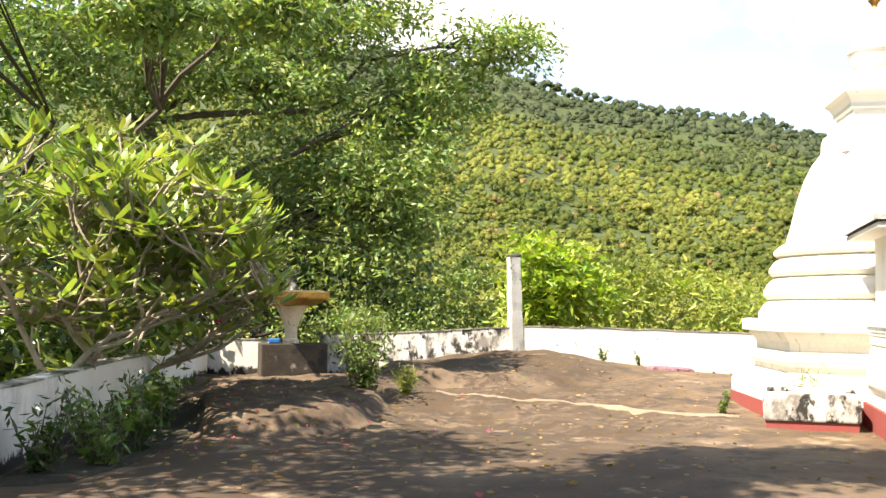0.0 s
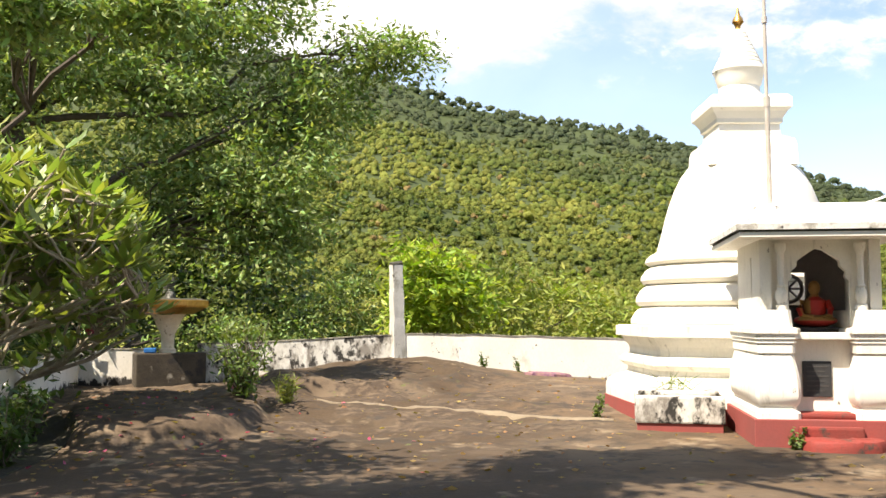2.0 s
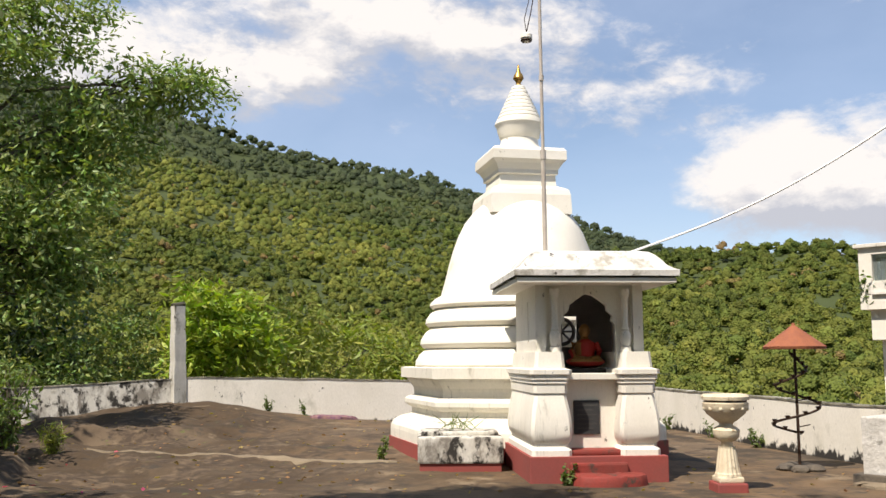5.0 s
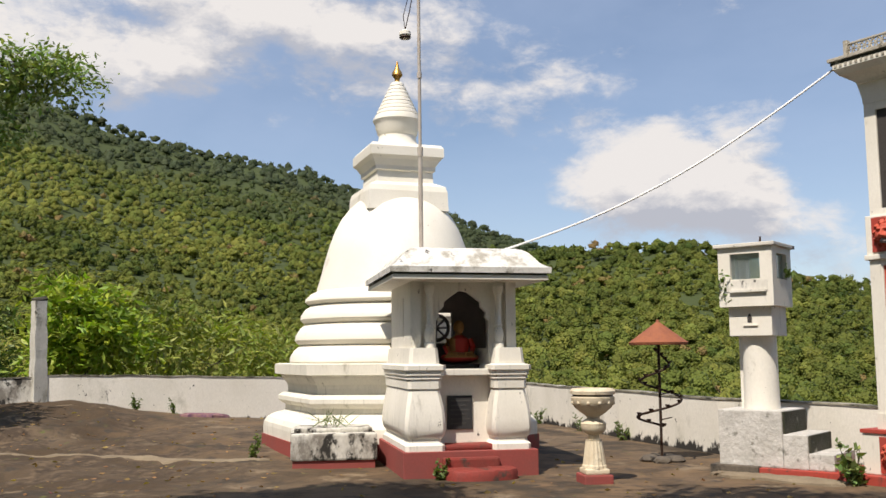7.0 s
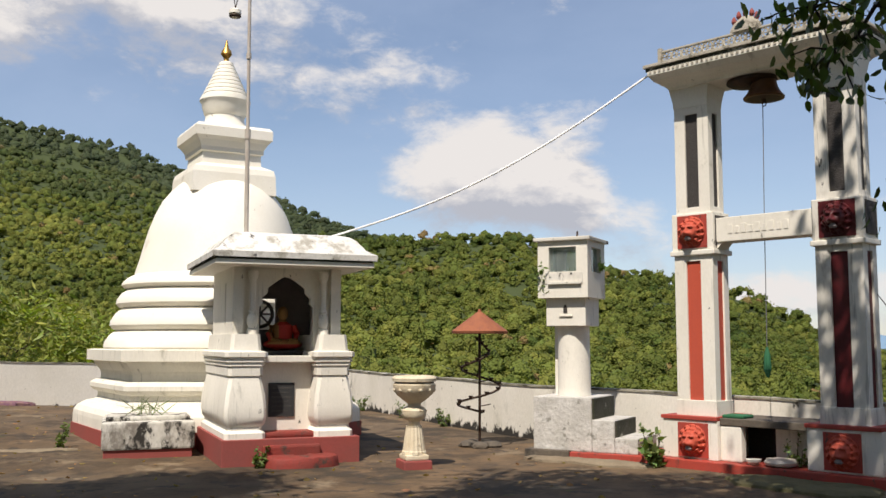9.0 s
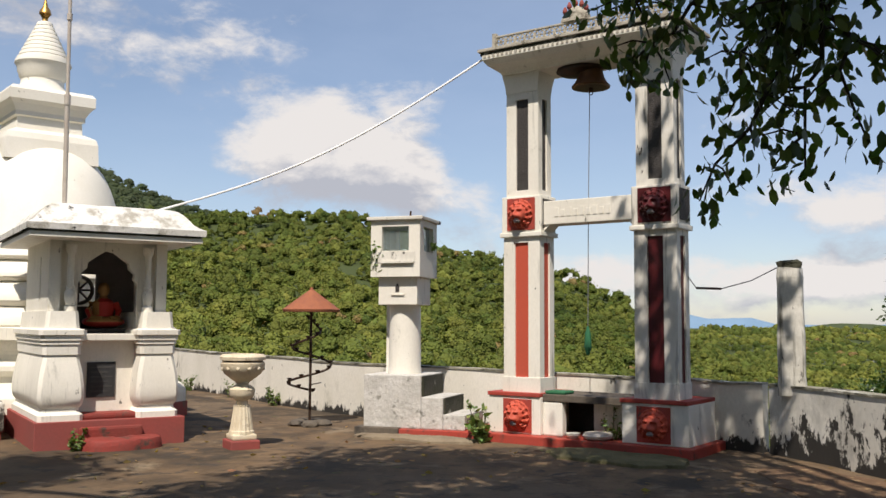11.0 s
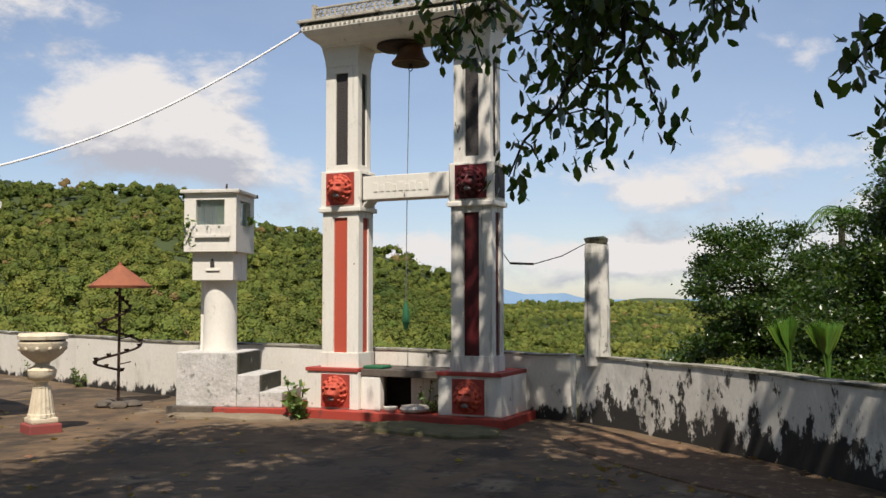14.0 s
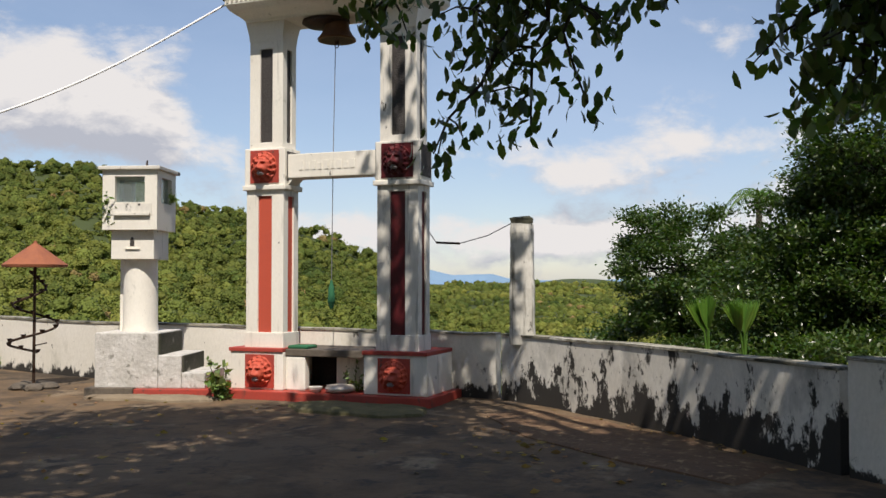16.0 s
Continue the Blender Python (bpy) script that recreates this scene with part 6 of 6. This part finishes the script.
    me.polygons.foreach_set("loop_start", np.arange(0, faces.size, 3, dtype=np.int32))
    me.update(calc_edges=True)
    me.shade_smooth()
    me.materials.append(M_forest)
    patch = np.array([noise.noise(Vector((q[0] / 60, q[1] / 60, 2.0))) for q in rows])
    wide = np.array([noise.noise(Vector((q[0] / 170, q[1] / 170, 4.0))) for q in rows])
    yaws = np.degrees(np.arctan2(-p[:, 0], p[:, 1]))
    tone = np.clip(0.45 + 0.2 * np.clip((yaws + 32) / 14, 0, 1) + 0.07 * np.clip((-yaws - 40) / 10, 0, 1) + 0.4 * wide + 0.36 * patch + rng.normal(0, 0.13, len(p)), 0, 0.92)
    # far high trees lose tone, and far ones take the haze colour by distance
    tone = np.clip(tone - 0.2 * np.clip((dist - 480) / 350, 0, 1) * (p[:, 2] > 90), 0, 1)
    tone = np.where(rng.uniform(size=len(p)) > 0.985, 1.0, tone)
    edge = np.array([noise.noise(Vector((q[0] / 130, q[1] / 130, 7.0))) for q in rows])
    for name, value in (("tint", tone), ("far_haze", 0.92 * np.clip((dist + 160 * edge - 640) / 130, 0, 1) * (p[:, 2] > 40))):
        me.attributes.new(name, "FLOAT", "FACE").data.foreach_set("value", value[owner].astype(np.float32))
    return tagged(new("hillside_woods", me), "dense mixed green forest covering the hillsides", "forest", kind="stuff")


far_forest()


def blue_hills():
    bm = bmesh.new()
    rows = [(-62, -0.4), (-65, 0.45), (-67.5, 0.75), (-68.6, 0.62), (-70.1, 0.28), (-72.4, 0.36), (-73.8, 0.0), (-78, -0.1), (-84, 0.25), (-92, -0.4)]
    ring = []
    for k in range(121):
        yaw = -62 - 30 * k / 120
        e = float(np.interp(-yaw, [-q[0] for q in rows], [q[1] for q in rows])) + 0.03 * noise.noise(Vector((yaw * 1.3, 0, 0)))
        ring.append([bm.verts.new(toward(yaw, -1.4, 3900)), bm.verts.new(toward(yaw, e, 4100)), bm.verts.new(toward(yaw, -1.4, 4500))])
    for a, b in zip(ring, ring[1:]):
        for k in range(3):
            bm.faces.new((a[k], a[(k + 1) % 3], b[(k + 1) % 3], b[k]))
    tagged(part("backdrop", bm, M_blue, None, smooth=True), "blue hazy mountains on the far horizon", "mountains", kind="structure")


blue_hills()


# ---- small plants, litter and edges on the rock ----
def bush(name, label, x, y, size, n, leaf, slim, mat, seed, lean=(0, 0), category="plant"):
    rng, nr = random.Random(seed), np.random.default_rng(seed)
    z = yard(x, y)
    t = thing(name, pose(x, y, z), label, category)
    cs = []
    for k in range(max(5, n // 26)):
        a = rng.uniform(0, math.tau)
        tip = Vector((math.cos(a) * size * rng.uniform(0.15, 0.55) + lean[0], math.sin(a) * size * rng.uniform(0.15, 0.55) + lean[1], size * rng.uniform(0.5, 1.1)))
        q = branch_path(rng, (0, 0, -0.03), tip, 0, 0.2, 5)
        part("stem", tube(q, [0.014 - 0.002 * i for i in range(6)], 5), M_bark, t)
        for i in range(26):
            c = q[rng.randint(1, 5)]
            cs.append(c + Vector(nr.normal(size=3)) * size * 0.09)
    a, b = leaf_axes(nr, len(cs), leaf, slim, 0.1, None, 0.2)
    quads_mesh("leaves", cs, a, b, mat, t)
    return t


bush("wild_shrub", "scraggy green shrub growing from a crack", 0.45, 15.9, 1.15, 780, 0.15, 0.3, M_leaf_weed, 41, (-0.1, 0))
bush("wild_shrub", "dry yellowing grass clump beside the shrub", 1.15, 16.3, 0.46, 260, 0.24, 0.08, M_leaf_bamboo, 42)
for k, (x, y, s) in enumerate(((-2.75, 11.2, 0.75), (-2.6, 12.4, 0.8), (-2.35, 13.4, 0.6), (-2.95, 9.9, 0.7), (-2.9, 14.4, 0.5), (-2.3, 11.4, 0.7), (-2.5, 10.5, 0.6), (-2.75, 15.6, 0.5))):
    bush("weed_clump", "dark weedy plant growing along the wall foot", x, y, s, 260, 0.14, 0.34, M_leaf_dark if k % 2 else M_leaf_weed, 50 + k)
bush("potted_shrub", "light green leafy plant beside the bell tower", 10.7, 6.93, 0.44, 200, 0.12, 0.6, M_leaf_tree, 61)
bush("creeper", "small green creeper beside the shrine steps", 6.95, 10.47, 0.22, 90, 0.07, 0.6, M_leaf_weed, 62)
bush("flowering_weed", "pink-flowered weed beneath the tower bench", 11.25, 5.3, 0.42, 90, 0.08, 0.4, M_leaf_weed, 63)
for k, (x, y) in enumerate(((13.4, 14.9), (12.75, 13.0), (5.9, 14.3), (12.9, 15.8), (11.7, 7.9), (6.3, 22.0), (7.1, 21.75), (14.2, 17.2), (11.75, 9.2))):
    bush("wall_weed", "small weed at the foot of the wall", x, y, 0.3, 60, 0.09, 0.35, M_leaf_weed, 70 + k)


def mound(name, label, category, pts, high, mat, seed):
    """A low irregular patch: an outline domed up from the rock."""
    rng = random.Random(seed)
    cx, cy = sum(p[0] for p in pts) / len(pts), sum(p[1] for p in pts) / len(pts)
    bm, rings = bmesh.new(), []
    fine = []
    for (x0, y0), (x1, y1) in zip(pts, pts[1:] + pts[:1]):
        for k in range(6):
            fine.append((x0 + (x1 - x0) * k / 6 + rng.uniform(-0.04, 0.04), y0 + (y1 - y0) * k / 6 + rng.uniform(-0.04, 0.04)))
    for f, h in ((1.0, -0.03), (0.97, high * 0.5), (0.85, high * 0.85), (0.55, high), (0.2, high)):
        ring = []
        for x, y in fine:
            X, Y = cx + (x - cx) * f, cy + (y - cy) * f
            ring.append(bm.verts.new((X, Y, yard(X, Y) + h + rng.uniform(-0.1, 0.1) * high)))
        rings.append(ring)
    n = len(fine)
    for a, b in zip(rings, rings[1:]):
        for k in range(n):
            bm.faces.new((a[k], a[(k + 1) % n], b[(k + 1) % n], b[k]))
    bm.faces.new(rings[-1])
    return tagged(part(name, bm, mat, None, smooth=True), label, category, kind="structure")


mound("mossy_ledge", "mossy stone ledge before the bell tower", "ledge", [(10.75, 5.6), (10.7, 4.1), (10.2, 3.9), (9.85, 4.4), (9.95, 5.4), (10.4, 5.8)], 0.07, M_moss, 1)
mound("stone_ledge", "worn flat stone ledge along the red kerb", "ledge", [(10.15, 8.75), (10.0, 8.3), (10.35, 7.0), (10.65, 6.9), (10.6, 7.4), (10.35, 8.5)], 0.06, M_strip, 2)
mound("leaf_litter", "reddish soil and dry leaf litter along the wall", "soil", [(11.2, 3.0), (10.5, 1.9), (9.5, 0.85), (8.4, 0.0), (7.6, 0.3), (8.5, 1.7), (9.6, 2.8), (10.6, 3.3)], 0.03, M_soil, 3)
# this soil strip also paints in the shade along the wall foot
mound("damp_soil", "dark mossy soil with painted shade in the wall gutter", "soil", [(-3.2, 9.0), (-2.5, 9.3), (-1.95, 11.5), (-1.75, 13.2), (-2.1, 15.0), (-2.6, 17.0), (-3.1, 17.4), (-3.2, 13.0)], 0.03, M_gutter, 9)


def mortar_ridge():
    rng, bm, rings = random.Random(4), bmesh.new(), []
    way = [Vector((1.7, 16.6)), Vector((2.9, 16.45)), Vector((4.3, 15.8)), Vector((5.3, 14.7)), Vector((6.0, 13.8))]
    pts = [a.lerp(b, k / 9) for a, b in zip(way, way[1:]) for k in range(9)] + [way[-1]]
    for k, p in enumerate(pts):
        d = (pts[min(k + 1, len(pts) - 1)] - pts[max(k - 1, 0)]).normalized()
        side, w = Vector((-d.y, d.x)), rng.uniform(0.05, 0.13) * (0.4 if k in (0, len(pts) - 1) else 1)
        q = p + side * rng.uniform(-0.04, 0.04)
        ring = []
        for f, h in ((-1, -0.02), (-0.6, 0.022), (0.5, 0.026), (1, -0.02)):
            c = q + side * w * f
            ring.append(bm.verts.new((c.x, c.y, yard(c.x, c.y) + h + rng.uniform(-0.005, 0.005))))
        rings.append(ring)
    for a, b in zip(rings, rings[1:]):
        for k in range(3):
            bm.faces.new((a[k], b[k], b[k + 1], a[k + 1]))
    bm.faces.new(rings[0])
    bm.faces.new(rings[-1][::-1])
    tagged(part("mortar_ridge", bm, M_strip, None, smooth=True), "thin pale mortar ridge across the dark rock", "ledge", kind="structure")


mortar_ridge()
mound("cloth_heap", "heap of purple cloth and litter by the wall", "cloth", [(7.0, 20.9), (7.6, 20.75), (8.1, 20.85), (8.0, 21.1), (7.5, 21.2), (7.0, 21.1)], 0.09, M_purple, 6)


def litter():
    rng = np.random.default_rng(8)
    n = 900
    x, y = rng.uniform(-3, 11, n), rng.uniform(5, 21, n)
    keep = np.array([yy > 20.5 - 0.8 * max(0, xx - 6) and False or math.hypot(xx - 8.77, yy - 14.56) > 2.7 and xx < 11.5 for xx, yy in zip(x, y)])
    x, y = x[keep], y[keep]
    wx = np.concatenate([x, rng.normal(9.2, 0.8, 260), rng.normal(-1.4, 0.9, 160)])
    wy = np.concatenate([y, rng.normal(1.6, 0.7, 260), rng.normal(13.5, 2.5, 160)])
    c = np.column_stack([wx, wy, [yard(a, b) + 0.014 for a, b in zip(wx, wy)]])
    a, b = leaf_axes(rng, len(c), 0.085, 0.5, 0.0, None, 0.85)
    a[:, 2] *= 0.2
    tagged(quads_mesh("fallen_leaves", c, a, b, M_dry, None), "dry fallen leaves scattered over the rock", "leaves", kind="stuff")
    n = 70
    c = np.column_stack([rng.normal(-0.9, 1.3, n), rng.normal(13.2, 2.2, n)])
    c = np.column_stack([c, [yard(p, q) + 0.02 for p, q in c]])
    a, b = leaf_axes(rng, n, 0.07, 0.8, 0.0, None, 0.8)
    tagged(quads_mesh("fallen_petals", c, a, b, M_petal, None), "pink fallen petals under the plumeria", "petals", kind="stuff")


litter()
